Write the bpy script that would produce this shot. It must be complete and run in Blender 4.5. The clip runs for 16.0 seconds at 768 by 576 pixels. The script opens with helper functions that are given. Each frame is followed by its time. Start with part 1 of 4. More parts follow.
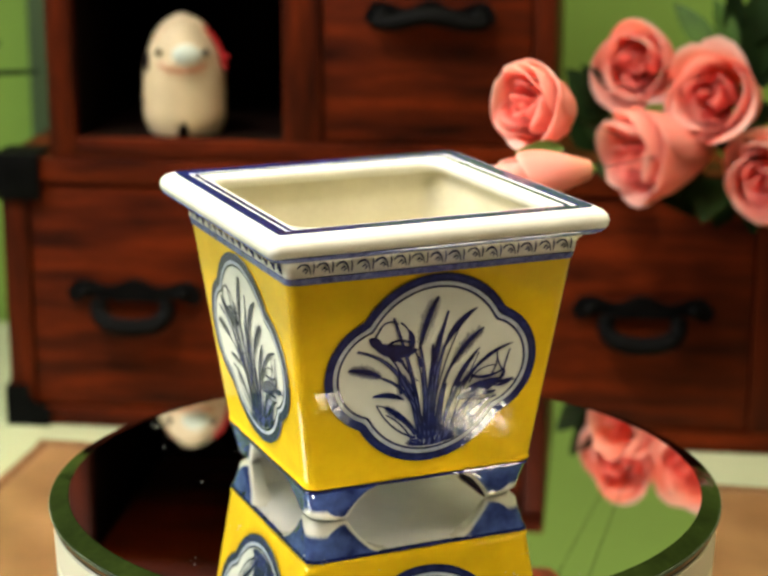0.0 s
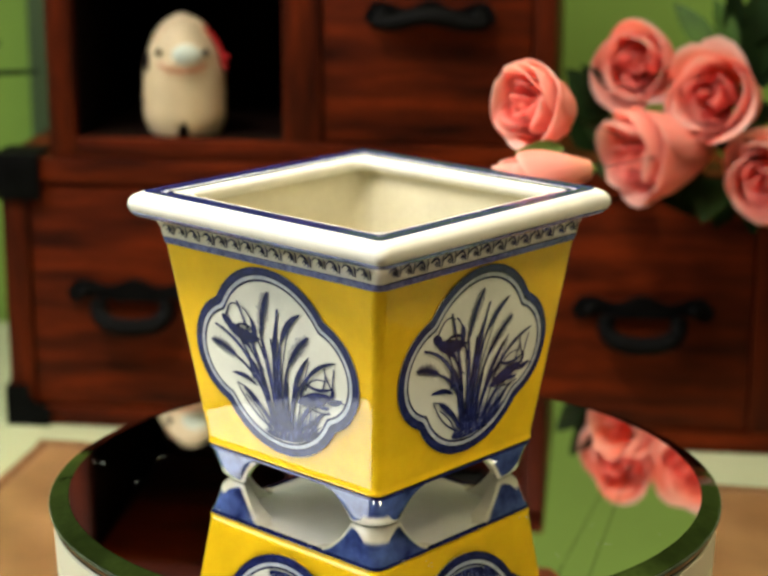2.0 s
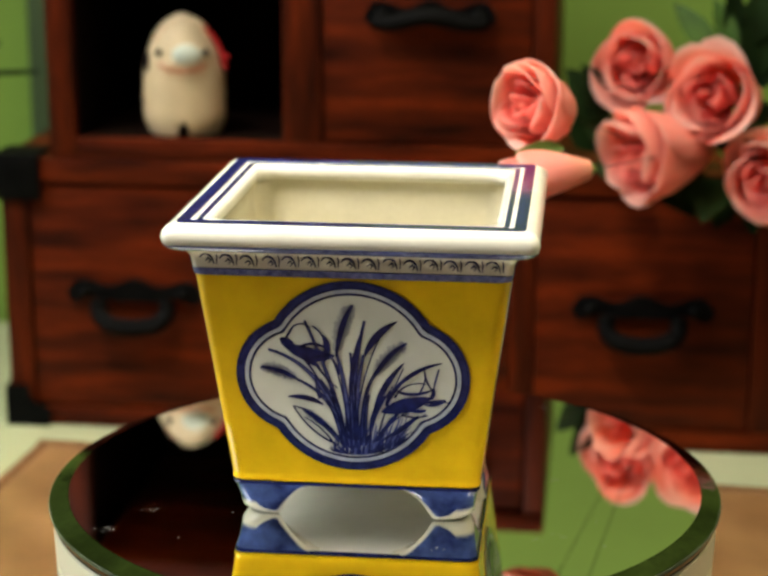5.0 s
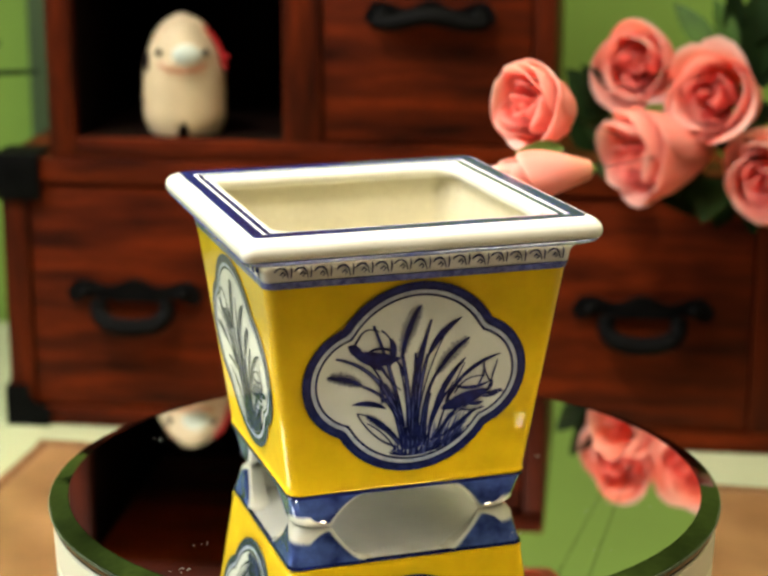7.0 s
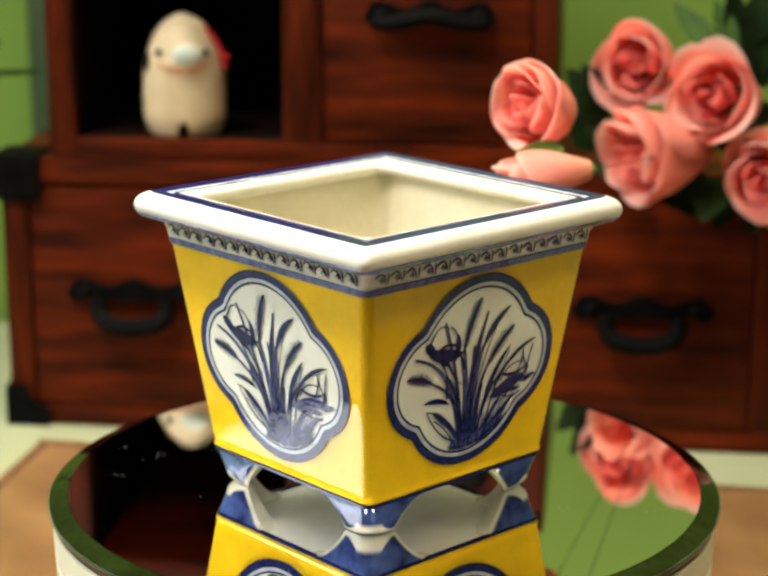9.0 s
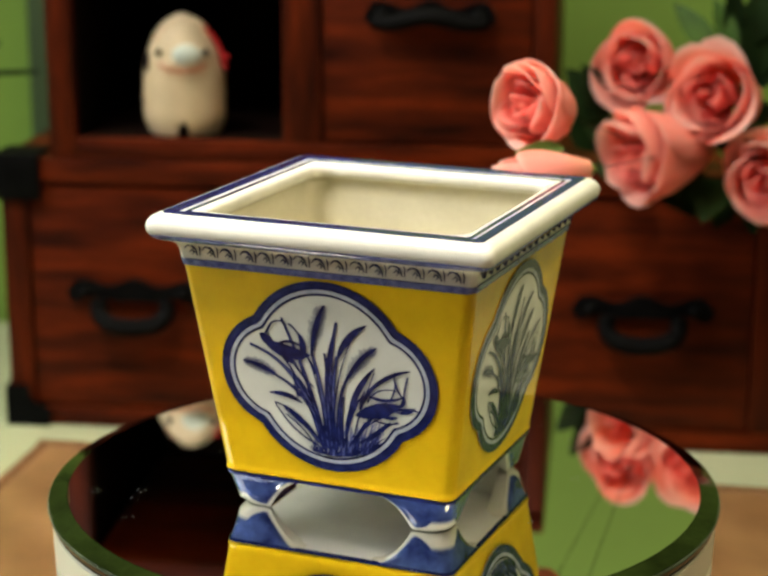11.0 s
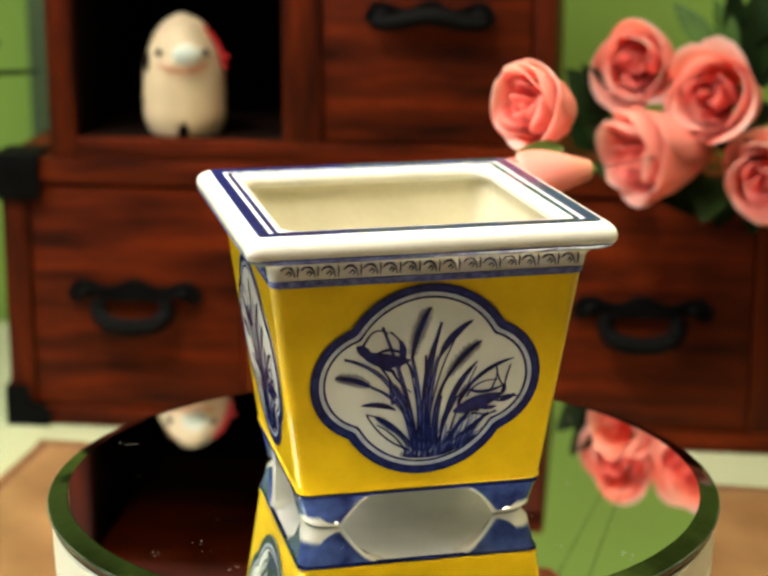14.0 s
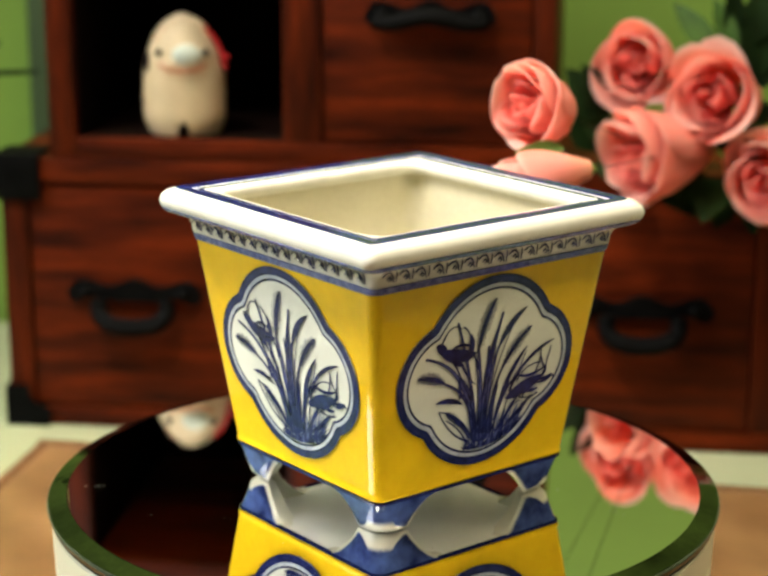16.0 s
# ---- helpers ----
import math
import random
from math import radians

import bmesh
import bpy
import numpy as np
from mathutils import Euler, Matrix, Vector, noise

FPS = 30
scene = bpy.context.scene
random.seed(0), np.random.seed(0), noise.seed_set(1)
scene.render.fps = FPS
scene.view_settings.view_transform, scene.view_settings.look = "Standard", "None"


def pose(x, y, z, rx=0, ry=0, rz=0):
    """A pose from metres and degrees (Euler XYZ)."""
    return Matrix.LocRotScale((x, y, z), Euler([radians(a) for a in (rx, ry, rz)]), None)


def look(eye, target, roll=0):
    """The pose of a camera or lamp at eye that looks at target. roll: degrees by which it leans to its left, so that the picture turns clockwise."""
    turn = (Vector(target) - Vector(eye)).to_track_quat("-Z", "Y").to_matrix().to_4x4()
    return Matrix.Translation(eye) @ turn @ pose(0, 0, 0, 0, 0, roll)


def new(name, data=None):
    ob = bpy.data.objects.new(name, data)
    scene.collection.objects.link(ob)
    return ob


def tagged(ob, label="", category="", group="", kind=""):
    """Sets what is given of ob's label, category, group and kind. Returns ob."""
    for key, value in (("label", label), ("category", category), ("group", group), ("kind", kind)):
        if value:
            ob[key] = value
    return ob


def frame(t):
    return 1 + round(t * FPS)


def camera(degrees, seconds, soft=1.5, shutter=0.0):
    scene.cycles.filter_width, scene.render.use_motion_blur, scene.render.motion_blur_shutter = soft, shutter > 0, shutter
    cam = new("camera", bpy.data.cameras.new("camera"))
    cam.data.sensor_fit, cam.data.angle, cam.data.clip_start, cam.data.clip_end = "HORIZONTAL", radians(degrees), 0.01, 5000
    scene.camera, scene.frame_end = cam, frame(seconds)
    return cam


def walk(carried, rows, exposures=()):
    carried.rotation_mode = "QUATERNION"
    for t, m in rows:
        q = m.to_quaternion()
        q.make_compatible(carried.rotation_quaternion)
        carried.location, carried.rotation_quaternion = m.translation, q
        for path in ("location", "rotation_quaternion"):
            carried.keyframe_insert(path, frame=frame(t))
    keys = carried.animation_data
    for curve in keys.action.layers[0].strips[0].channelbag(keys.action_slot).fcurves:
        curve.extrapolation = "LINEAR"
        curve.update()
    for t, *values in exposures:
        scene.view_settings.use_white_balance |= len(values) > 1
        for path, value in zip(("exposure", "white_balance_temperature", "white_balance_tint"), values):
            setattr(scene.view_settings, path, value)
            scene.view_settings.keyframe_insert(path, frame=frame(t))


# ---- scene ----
cam = camera(23.8, 16.0, soft=2.8)
cam.data.dof.use_dof = True
cam.data.dof.focus_distance = 0.60
cam.data.dof.aperture_fstop = 11.5
EYE = (0.0, -0.6268, 0.2349)
AIM = (-0.0003, 0.0021, 0.0707)
walk(cam, [(0.0, look(EYE, AIM, 0.16)), (16.0, look(EYE, AIM, 0.16))],
     [(0.0, 0.30), (1.0, 0.30), (1.5, 0.22), (2.0, 0.06), (2.5, -0.07), (3.0, -0.12), (3.5, -0.09), (4.0, -0.16), (4.6, -0.08), (5.1, 0.02), (5.6, 0.18), (6.1, 0.28), (7.0, 0.36),
      (8.0, 0.30), (8.5, 0.30), (9.0, 0.24), (9.4, 0.10), (9.9, -0.07), (10.4, -0.12), (10.9, -0.09), (11.5, -0.18), (12.0, -0.08), (12.5, 0.02), (13.0, 0.18), (13.5, 0.28), (14.0, 0.38),
      (14.5, 0.36), (15.5, 0.30), (16.0, 0.23)])

# ---- light ----
world = bpy.data.worlds.new("room_air")
world.use_nodes = True
scene.world = world
wbg = world.node_tree.nodes["Background"]
wbg.inputs[0].default_value = (0.9, 0.95, 1.0, 1)
wbg.inputs[1].default_value = 0.05


def area_lamp(name, eye, target, width, height, watts, colour):
    data = bpy.data.lights.new(name, "AREA")
    data.shape, data.size, data.size_y, data.energy, data.color = "RECTANGLE", width, height, watts, colour
    ob = new(name, data)
    ob.matrix_world = look(eye, target)
    return ob


area_lamp("window_light", (-2.04, -0.22, 1.05), (0, 0, 0.05), 1.64, 1.85, 60.0, (0.91, 0.955, 1.0))
for side in (-0.1, 0.1):
    area_lamp("lamp_light", (-0.40 + side * 0.4, -0.25 - side, 1.15), (-0.10, 0.08, 0.03), 0.12, 0.12, 0.75, (1.0, 0.93, 0.80)).data.spread = radians(42)
area_lamp("side_light", (0.42, -0.28, 1.0), (0.02, -0.01, 0.04), 0.14, 0.14, 0.32, (1.0, 0.84, 0.54)).data.spread = radians(44)
for x, y, wide, watts in ((0.83, -0.62, 0.045, 0.020), (0.73, -0.74, 0.018, 0.008)):
    area_lamp("strip_light", (x, y, 0.585), (0.0, 0.0, 0.02), wide, 0.012, watts, (1.0, 0.90, 0.72)).data.spread = radians(60)
# added fill that brightens the green wall and rose tops, no real fixture
area_lamp("ceiling_light", (0.15, 0.26, 1.15), (0.15, 0.60, 0.10), 1.5, 0.10, 12.0, (1.0, 0.88, 0.64))


# ---- materials ----
def shader(name, base, rough=0.5, metal=0.0, vary=0.15, scale=40.0, bump=0.1, stretch=(1, 1, 1), second=None, coat=0.0,
           fine=400.0, bump_scale=None, spec=0.5, noise_detail=5.0):
    m = bpy.data.materials.new(name)
    m.use_nodes = True
    nt = m.node_tree
    b = nt.nodes["Principled BSDF"]
    tc = nt.nodes.new("ShaderNodeTexCoord")
    mp = nt.nodes.new("ShaderNodeMapping")
    mp.inputs["Scale"].default_value = stretch
    nt.links.new(tc.outputs["Object"], mp.inputs[0])
    n1 = nt.nodes.new("ShaderNodeTexNoise")
    n1.inputs["Scale"].default_value = scale
    n1.inputs["Detail"].default_value = noise_detail
    n2 = nt.nodes.new("ShaderNodeTexNoise")
    n2.inputs["Scale"].default_value = fine
    n2.inputs["Detail"].default_value = 3.0
    nt.links.new(mp.outputs[0], n1.inputs[0])
    nt.links.new(mp.outputs[0], n2.inputs[0])
    ramp = nt.nodes.new("ShaderNodeValToRGB")
    lo = second or tuple(c * (1 - vary) for c in base)
    hi = base if second else tuple(min(1.0, c * (1 + vary)) for c in base)
    ramp.color_ramp.elements[0].position, ramp.color_ramp.elements[1].position = 0.3, 0.7
    ramp.color_ramp.elements[0].color, ramp.color_ramp.elements[1].color = (*lo, 1), (*hi, 1)
    nt.links.new(n1.outputs[0], ramp.inputs[0])
    mix = nt.nodes.new("ShaderNodeMix")
    mix.data_type, mix.blend_type = "RGBA", "OVERLAY"
    mix.inputs[0].default_value = min(0.5, vary)
    nt.links.new(ramp.outputs[0], mix.inputs[6])
    nt.links.new(n2.outputs[0], mix.inputs[7])
    nt.links.new(mix.outputs[2], b.inputs["Base Color"])
    rr = nt.nodes.new("ShaderNodeMapRange")
    rr.inputs[3].default_value, rr.inputs[4].default_value = rough * 0.8, min(1, rough * 1.25)
    nt.links.new(n1.outputs[0], rr.inputs[0])
    nt.links.new(rr.outputs[0], b.inputs["Roughness"])
    b.inputs["Metallic"].default_value = metal
    b.inputs["Specular IOR Level"].default_value = spec
    b.inputs["Coat Weight"].default_value = coat
    b.inputs["Coat Roughness"].default_value = 0.025
    if bump:
        bp = nt.nodes.new("ShaderNodeBump")
        bp.inputs["Strength"].default_value = bump
        bp.inputs["Distance"].default_value = 0.001
        nt.links.new((n2 if bump_scale is None else n1).outputs[0], bp.inputs["Height"])
        nt.links.new(bp.outputs[0], b.inputs["Normal"])
    return m


YELLOW = shader("yellow_glaze", (0.81, 0.51, 0.010), 0.03, vary=0.09, scale=60, bump=0.07, bump_scale=1, spec=0.34)
WHITE = shader("white_glaze", (0.75, 0.74, 0.66), 0.03, vary=0.07, scale=70, bump=0.06, bump_scale=1, coat=0.1, spec=0.45)
INSIDE = shader("cream_inner_glaze", (0.60, 0.56, 0.41), 0.2, vary=0.08, scale=40, bump=0.06, bump_scale=1, coat=0.2)
BARE = shader("plain_white_glaze", (0.92, 0.91, 0.86), 0.15, vary=0.05, scale=70, bump=0.04, bump_scale=1)
PANEL = shader("panel_glaze", (0.76, 0.77, 0.69), 0.03, vary=0.06, scale=80, bump=0.06, bump_scale=1, spec=0.34)
BLUE = shader("cobalt_glaze", (0.017, 0.024, 0.130), 0.035, second=(0.004, 0.006, 0.038), vary=0.3, scale=260, bump=0.04, spec=0.32)
BANDBLUE = shader("band_cobalt", (0.026, 0.036, 0.150), 0.035, second=(0.007, 0.010, 0.055), vary=0.3, scale=240, bump=0.04, spec=0.32)
WASH = shader("thin_cobalt_wash", (0.15, 0.18, 0.40), 0.05, second=(0.03, 0.04, 0.17), vary=0.3, scale=420, bump=0.03, spec=0.4)
PALEWASH = shader("pale_blue_wash", (0.62, 0.66, 0.70), 0.035, second=(0.40, 0.45, 0.55), vary=0.15, scale=200, bump=0.03, spec=0.34)
FOOTBLUE = shader("foot_cobalt", (0.075, 0.125, 0.36), 0.04, second=(0.010, 0.016, 0.10), vary=0.3, scale=110, bump=0.05, coat=0.2)
WOOD = shader("red_stained_wood", (0.135, 0.0160, 0.0013), 0.5, second=(0.009, 0.0011, 0.0003), vary=0.5, scale=11, stretch=(1, 4, 7), bump=0.25, fine=70, spec=0.10)
WOODV = shader("red_wood_upright", (0.110, 0.0135, 0.0012), 0.5, second=(0.018, 0.0024, 0.0005), vary=0.5, scale=13, stretch=(8, 4, 1), bump=0.25, fine=70, spec=0.10)
# near-black base colour carries the shade inside the chests
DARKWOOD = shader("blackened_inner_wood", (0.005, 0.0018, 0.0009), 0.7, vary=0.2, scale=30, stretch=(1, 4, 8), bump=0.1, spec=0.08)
IRON = shader("blackened_iron", (0.003, 0.003, 0.003), 0.55, metal=0.0, vary=0.3, scale=90, bump=0.3, spec=0.04)
GREEN = shader("green_wall_paint", (0.25, 0.42, 0.066), 0.75, vary=0.08, scale=5, bump=0.1, fine=250)
TAUPE = shader("taupe_paint", (0.16, 0.14, 0.12), 0.7, vary=0.06, scale=6, bump=0.06)
TABLE = shader("pale_tabletop", (0.39, 0.425, 0.26), 0.45, vary=0.06, scale=9, bump=0.05)
DUST = shader("white_dust", (0.42, 0.42, 0.40), 0.8, vary=0.1, scale=60, bump=0)
HEM = shader("dark_brown_hem", (0.20, 0.09, 0.030), 0.7, second=(0.11, 0.045, 0.015), vary=0.25, scale=160, bump=0.5)
# wall green darkened to the tone of the chest's shadow
SHADOWGREEN = shader("grey_green_paint", (0.045, 0.080, 0.026), 0.6, vary=0.12, scale=14, bump=0.1)
MAT = shader("brown_cloth", (0.29, 0.158, 0.065), 0.36, second=(0.13, 0.062, 0.022), vary=0.25, scale=24, bump=0.6, bump_scale=1, fine=900, spec=0.6)
DRUM = shader("cream_plastic", (0.74, 0.73, 0.58), 0.35, vary=0.04, scale=12, bump=0.03)
RUBBER = shader("black_rubber", (0.015, 0.015, 0.015), 0.6, vary=0.1, scale=50)
CLAY = shader("cream_clay", (0.60, 0.48, 0.30), 0.55, vary=0.08, scale=55, bump=0.2, fine=300)
GREYBLUE = shader("grey_blue_paint", (0.50, 0.56, 0.48), 0.5, vary=0.08, scale=60)
INK = shader("dark_paint", (0.02, 0.015, 0.012), 0.5, vary=0.1, scale=60)
SMILE = shader("brown_red_paint", (0.45, 0.12, 0.06), 0.5, vary=0.1, scale=60)
RED = shader("red_cloth", (0.45, 0.006, 0.008), 0.7, vary=0.2, scale=120, bump=0.4)
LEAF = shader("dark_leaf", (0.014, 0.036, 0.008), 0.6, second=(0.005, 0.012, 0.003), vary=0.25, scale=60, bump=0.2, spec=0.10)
MIDLEAF = shader("mid_green_leaf", (0.060, 0.130, 0.022), 0.55, second=(0.030, 0.070, 0.012), vary=0.25, scale=60, bump=0.2, spec=0.15)
STEM = shader("green_stem", (0.30, 0.50, 0.09), 0.5, vary=0.15, scale=80, bump=0.1)
LIGHTLEAF = shader("light_leaf", (0.13, 0.20, 0.03), 0.45, second=(0.07, 0.12, 0.02), vary=0.2, scale=60, bump=0.2)


def petal_shader(name, base, body, edge):
    """A petal that runs from its pale base over the body colour to a light rim."""
    m = shader(name, body, 0.6, vary=0.08, scale=70, bump=0.12, fine=220, spec=0.2)
    nt = m.node_tree
    b = nt.nodes["Principled BSDF"]
    at = nt.nodes.new("ShaderNodeUVMap")
    sep = nt.nodes.new("ShaderNodeSeparateXYZ")
    nt.links.new(at.outputs[0], sep.inputs[0])
    ramp = nt.nodes.new("ShaderNodeValToRGB")
    e = ramp.color_ramp.elements
    e[0].position, e[0].color = 0.0, (*base, 1)
    e[1].position, e[1].color = 1.0, (*edge, 1)
    for place in (0.45, 0.86):
        e.new(place).color = (*body, 1)
    nt.links.new(sep.outputs[1], ramp.inputs[0])
    old = b.inputs["Base Color"].links[0].from_socket
    mix = nt.nodes.new("ShaderNodeMix")
    mix.data_type = "RGBA"
    mix.inputs[0].default_value = 0.75
    nt.links.new(old, mix.inputs[6])
    nt.links.new(ramp.outputs[0], mix.inputs[7])
    nt.links.new(mix.outputs[2], b.inputs["Base Color"])
    out = nt.nodes["Material Output"]
    tl = nt.nodes.new("ShaderNodeBsdfTranslucent")
    ms = nt.nodes.new("ShaderNodeMixShader")
    ms.inputs[0].default_value = 0.6
    nt.links.new(mix.outputs[2], tl.inputs[0])
    nt.links.new(b.outputs[0], ms.inputs[1])
    nt.links.new(tl.outputs[0], ms.inputs[2])
    nt.links.new(ms.outputs[0], out.inputs["Surface"])
    return m


PETAL = petal_shader("salmon_petal", (0.97, 0.56, 0.36), (0.98, 0.50, 0.42), (1.0, 0.80, 0.74))
HEART = petal_shader("coral_petal", (0.98, 0.26, 0.21), (0.98, 0.38, 0.33), (0.98, 0.58, 0.52))


def mirror_shader(name, tint, rough):
    m = shader(name, tint, rough, metal=1.0, vary=0.02, scale=30, bump=0)
    return m


MIRROR = mirror_shader("silvered_mirror", (0.88, 0.88, 0.85), 0.012)
BEVEL = shader("bevelled_glass_edge", (0.12, 0.125, 0.10), 0.06, metal=1.0, second=(0.008, 0.009, 0.008), vary=0.4, scale=40, bump=0.5, bump_scale=1)
PALEGLASS = shader("pale_glass_edge", (0.035, 0.045, 0.03), 0.10, vary=0.6, scale=60, bump=0.6, bump_scale=1)


# ---- mesh helpers ----
def mesh_object(name, bm, material, smooth=True):
    me = bpy.data.meshes.new(name)
    bmesh.ops.recalc_face_normals(bm, faces=bm.faces)
    bm.to_mesh(me)
    bm.free()
    for m in (material if isinstance(material, (list, tuple)) else [material]):
        me.materials.append(m)
    if smooth:
        me.shade_smooth()
        me.set_sharp_from_angle(angle=radians(40))
    return new(name, me)


def part(name, bm, material, parent, label="", smooth=True):
    ob = mesh_object(name, bm, material, smooth)
    ob.parent = parent
    if label:
        tagged(ob, label)
    return ob


def share(name, source, parent, m):
    """Another part on the same mesh."""
    ob = new(name, source.data)
    ob.parent = parent
    ob.matrix_basis = m
    return ob


def box(bm, x0, x1, y0, y1, z0, z1, bevel=0.0):
    vs = [bm.verts.new((x, y, z)) for z in (z0, z1) for y in (y0, y1) for x in (x0, x1)]
    fs = [bm.faces.new([vs[i] for i in f]) for f in ((0, 1, 3, 2), (4, 6, 7, 5), (0, 4, 5, 1), (2, 3, 7, 6), (0, 2, 6, 4), (1, 5, 7, 3))]
    if bevel:
        es = list({e for f in fs for e in f.edges})
        bmesh.ops.bevel(bm, geom=es, offset=bevel, segments=2, affect="EDGES", profile=0.6)


def loft(bm, loops, close_start=False, close_end=False, closed=True, ring=False):
    """Skin a row of loops of equal length."""
    rows = [[bm.verts.new(p) for p in lp] for lp in loops]
    n = len(rows[0])
    last = len(rows) if ring else len(rows) - 1
    for i in range(last):
        a, b = rows[i], rows[(i + 1) % len(rows)]
        for j in range(n if closed else n - 1):
            k = (j + 1) % n
            bm.faces.new((a[j], a[k], b[k], b[j]))
    if close_start:
        bm.faces.new(rows[0])
    if close_end:
        bm.faces.new(rows[-1])
    return rows


def tube(bm, points, radii, sides=8, flat=1.0, axis=(0, 1, 0)):
    """A closed tube along points; flat squeezes it along axis."""
    pts = [Vector(p) for p in points]
    loops = []
    ref = Vector(axis)
    for i, p in enumerate(pts):
        d = (pts[min(i + 1, len(pts) - 1)] - pts[max(i - 1, 0)]).normalized()
        a = d.cross(ref)
        a = a.normalized() if a.length > 1e-6 else d.orthogonal().normalized()
        c = a.cross(d).normalized()
        r = radii[i] if isinstance(radii, (list, tuple)) else radii
        loops.append([p + a * r * math.cos(2 * math.pi * k / sides) + c * r * flat * math.sin(2 * math.pi * k / sides) for k in range(sides)])
    loft(bm, loops, True, True)


def rounded_square(h, r, z, seg=6):
    """Points of a square of half side h with corners of radius r and a holding point beside each corner."""
    out = []
    hold = min(0.0012, (h - r) * 0.4)
    for c in range(4):
        a0 = math.pi / 2 * c
        cx, cy = (h - r) * (1 if c in (0, 3) else -1), (h - r) * (1 if c in (0, 1) else -1)
        sx, sy = math.cos(a0), math.sin(a0)
        out.append((cx + r * sx + hold * sy, cy + r * sy - hold * sx, z))
        for k in range(seg + 1):
            a = a0 + math.pi / 2 * k / seg
            out.append((cx + r * math.cos(a), cy + r * math.sin(a), z))
        a = a0 + math.pi / 2
        out.append((cx + r * math.cos(a) - hold * math.sin(a), cy + r * math.sin(a) + hold * math.cos(a), z))
    return out


def disc_loop(r, z, n=96):
    return [(r * math.cos(2 * math.pi * k / n), r * math.sin(2 * math.pi * k / n), z) for k in range(n)]


# ---- room ----
TABLE_Z = -0.110


def room():
    def wall(name, x0, x1, y0, y1, z0, z1, m, label):
        bm = bmesh.new()
        box(bm, x0, x1, y0, y1, z0, z1)
        tagged(mesh_object(name, bm, m, False), label, "wall" if "wall" in name else name.split("_")[0], kind="structure")
    wall("wall_north", -2.1, 2.1, 0.62, 0.72, -0.85, 2.0, GREEN, "matt green painted wall behind the wooden chests")
    wall("wall_south", -2.1, 2.1, -2.3, -2.2, -0.85, 2.0, TAUPE, "plain taupe painted room wall")
    wall("wall_west", -2.2, -2.1, -2.2, 0.62, -0.85, 2.0, TAUPE, "plain taupe painted room wall")
    wall("wall_east", 2.1, 2.2, -2.2, 0.62, -0.85, 2.0, TAUPE, "plain taupe painted room wall")
    wall("floor", -2.2, 2.2, -2.3, 0.72, -0.95, -0.85, TAUPE, "plain dark floor of the room")
    wall("ceiling", -2.2, 2.2, -2.3, 0.72, 2.0, 2.1, TAUPE, "plain taupe painted ceiling")


room()


def table():
    base = new("table")
    base.location = (0, -0.15, -0.85)
    tagged(base, "pale green-white tabletop under the chests and turntable", "table")
    bm = bmesh.new()
    box(bm, -0.9, 0.9, -0.7, 0.75, 0.74 - 0.03, 0.85 + TABLE_Z, 0.004)
    part("tabletop", bm, TABLE, base)
    for x in (-0.82, 0.82):
        for y in (-0.62, 0.67):
            bm = bmesh.new()
            box(bm, x - 0.03, x + 0.03, y - 0.03, y + 0.03, 0, 0.71, 0.003)
            part("leg", bm, TABLE, base)


table()


def cloth():
    bm = bmesh.new()
    n = 40
    w, d = 0.62, 0.98
    top = {}
    for i in range(n + 1):
        for j in range(n + 1):
            x, y = w * i / n, -d * j / n
            z = 0.0022 + 0.0008 * noise.noise(Vector((x * 14, y * 14, 1.3)))
            top[i, j] = bm.verts.new((x, y, z))
    for i in range(n):
        for j in range(n):
            bm.faces.new((top[i, j], top[i, j + 1], top[i + 1, j + 1], top[i + 1, j]))
    bot = bmesh.ops.extrude_face_region(bm, geom=list(bm.faces))
    for v in bot["geom"]:
        if isinstance(v, bmesh.types.BMVert):
            v.co.z = 0.0
    c = new("table_mat")
    c.matrix_world = pose(-0.191, 0.34, TABLE_Z + 0.0006, 0, 0, -10.5)
    tagged(c, "brown mottled cloth mat spread under the turntable", "mat")
    part("cloth", bm, MAT, c)
    for x0, x1, y0, y1 in ((-0.002, w + 0.002, -0.005, 0.002), (-0.002, 0.005, -d, -0.0055), (w - 0.005, w + 0.002, -d, -0.0055), (-0.002, w + 0.002, -d - 0.005, -d - 0.0005)):
        bm = bmesh.new()
        n = 30
        loops = []
        along_x = x1 - x0 > y1 - y0
        for k in range(n + 1):
            t = k / n
            rise = 0.0042 + 0.0007 * noise.noise(Vector((t * 21, x0 * 9, y0 * 9)))
            if along_x:
                q = x0 + (x1 - x0) * t
                loops.append([(q, y0, 0.0), (q, y0, rise * 0.8), (q, (y0 + y1) / 2, rise), (q, y1, rise * 0.7), (q, y1, 0.0)])
            else:
                q = y0 + (y1 - y0) * t
                loops.append([(x0, q, 0.0), (x0, q, rise * 0.7), ((x0 + x1) / 2, q, rise), (x1, q, rise * 0.8), (x1, q, 0.0)])
        loft(bm, loops, True, True)
        part("hem", bm, HEM, c, "darker brown stitched hem")


cloth()


# ---- chests ----
CHEST = pose(-0.11, 0.368, 0, 0, 0, -6.8)


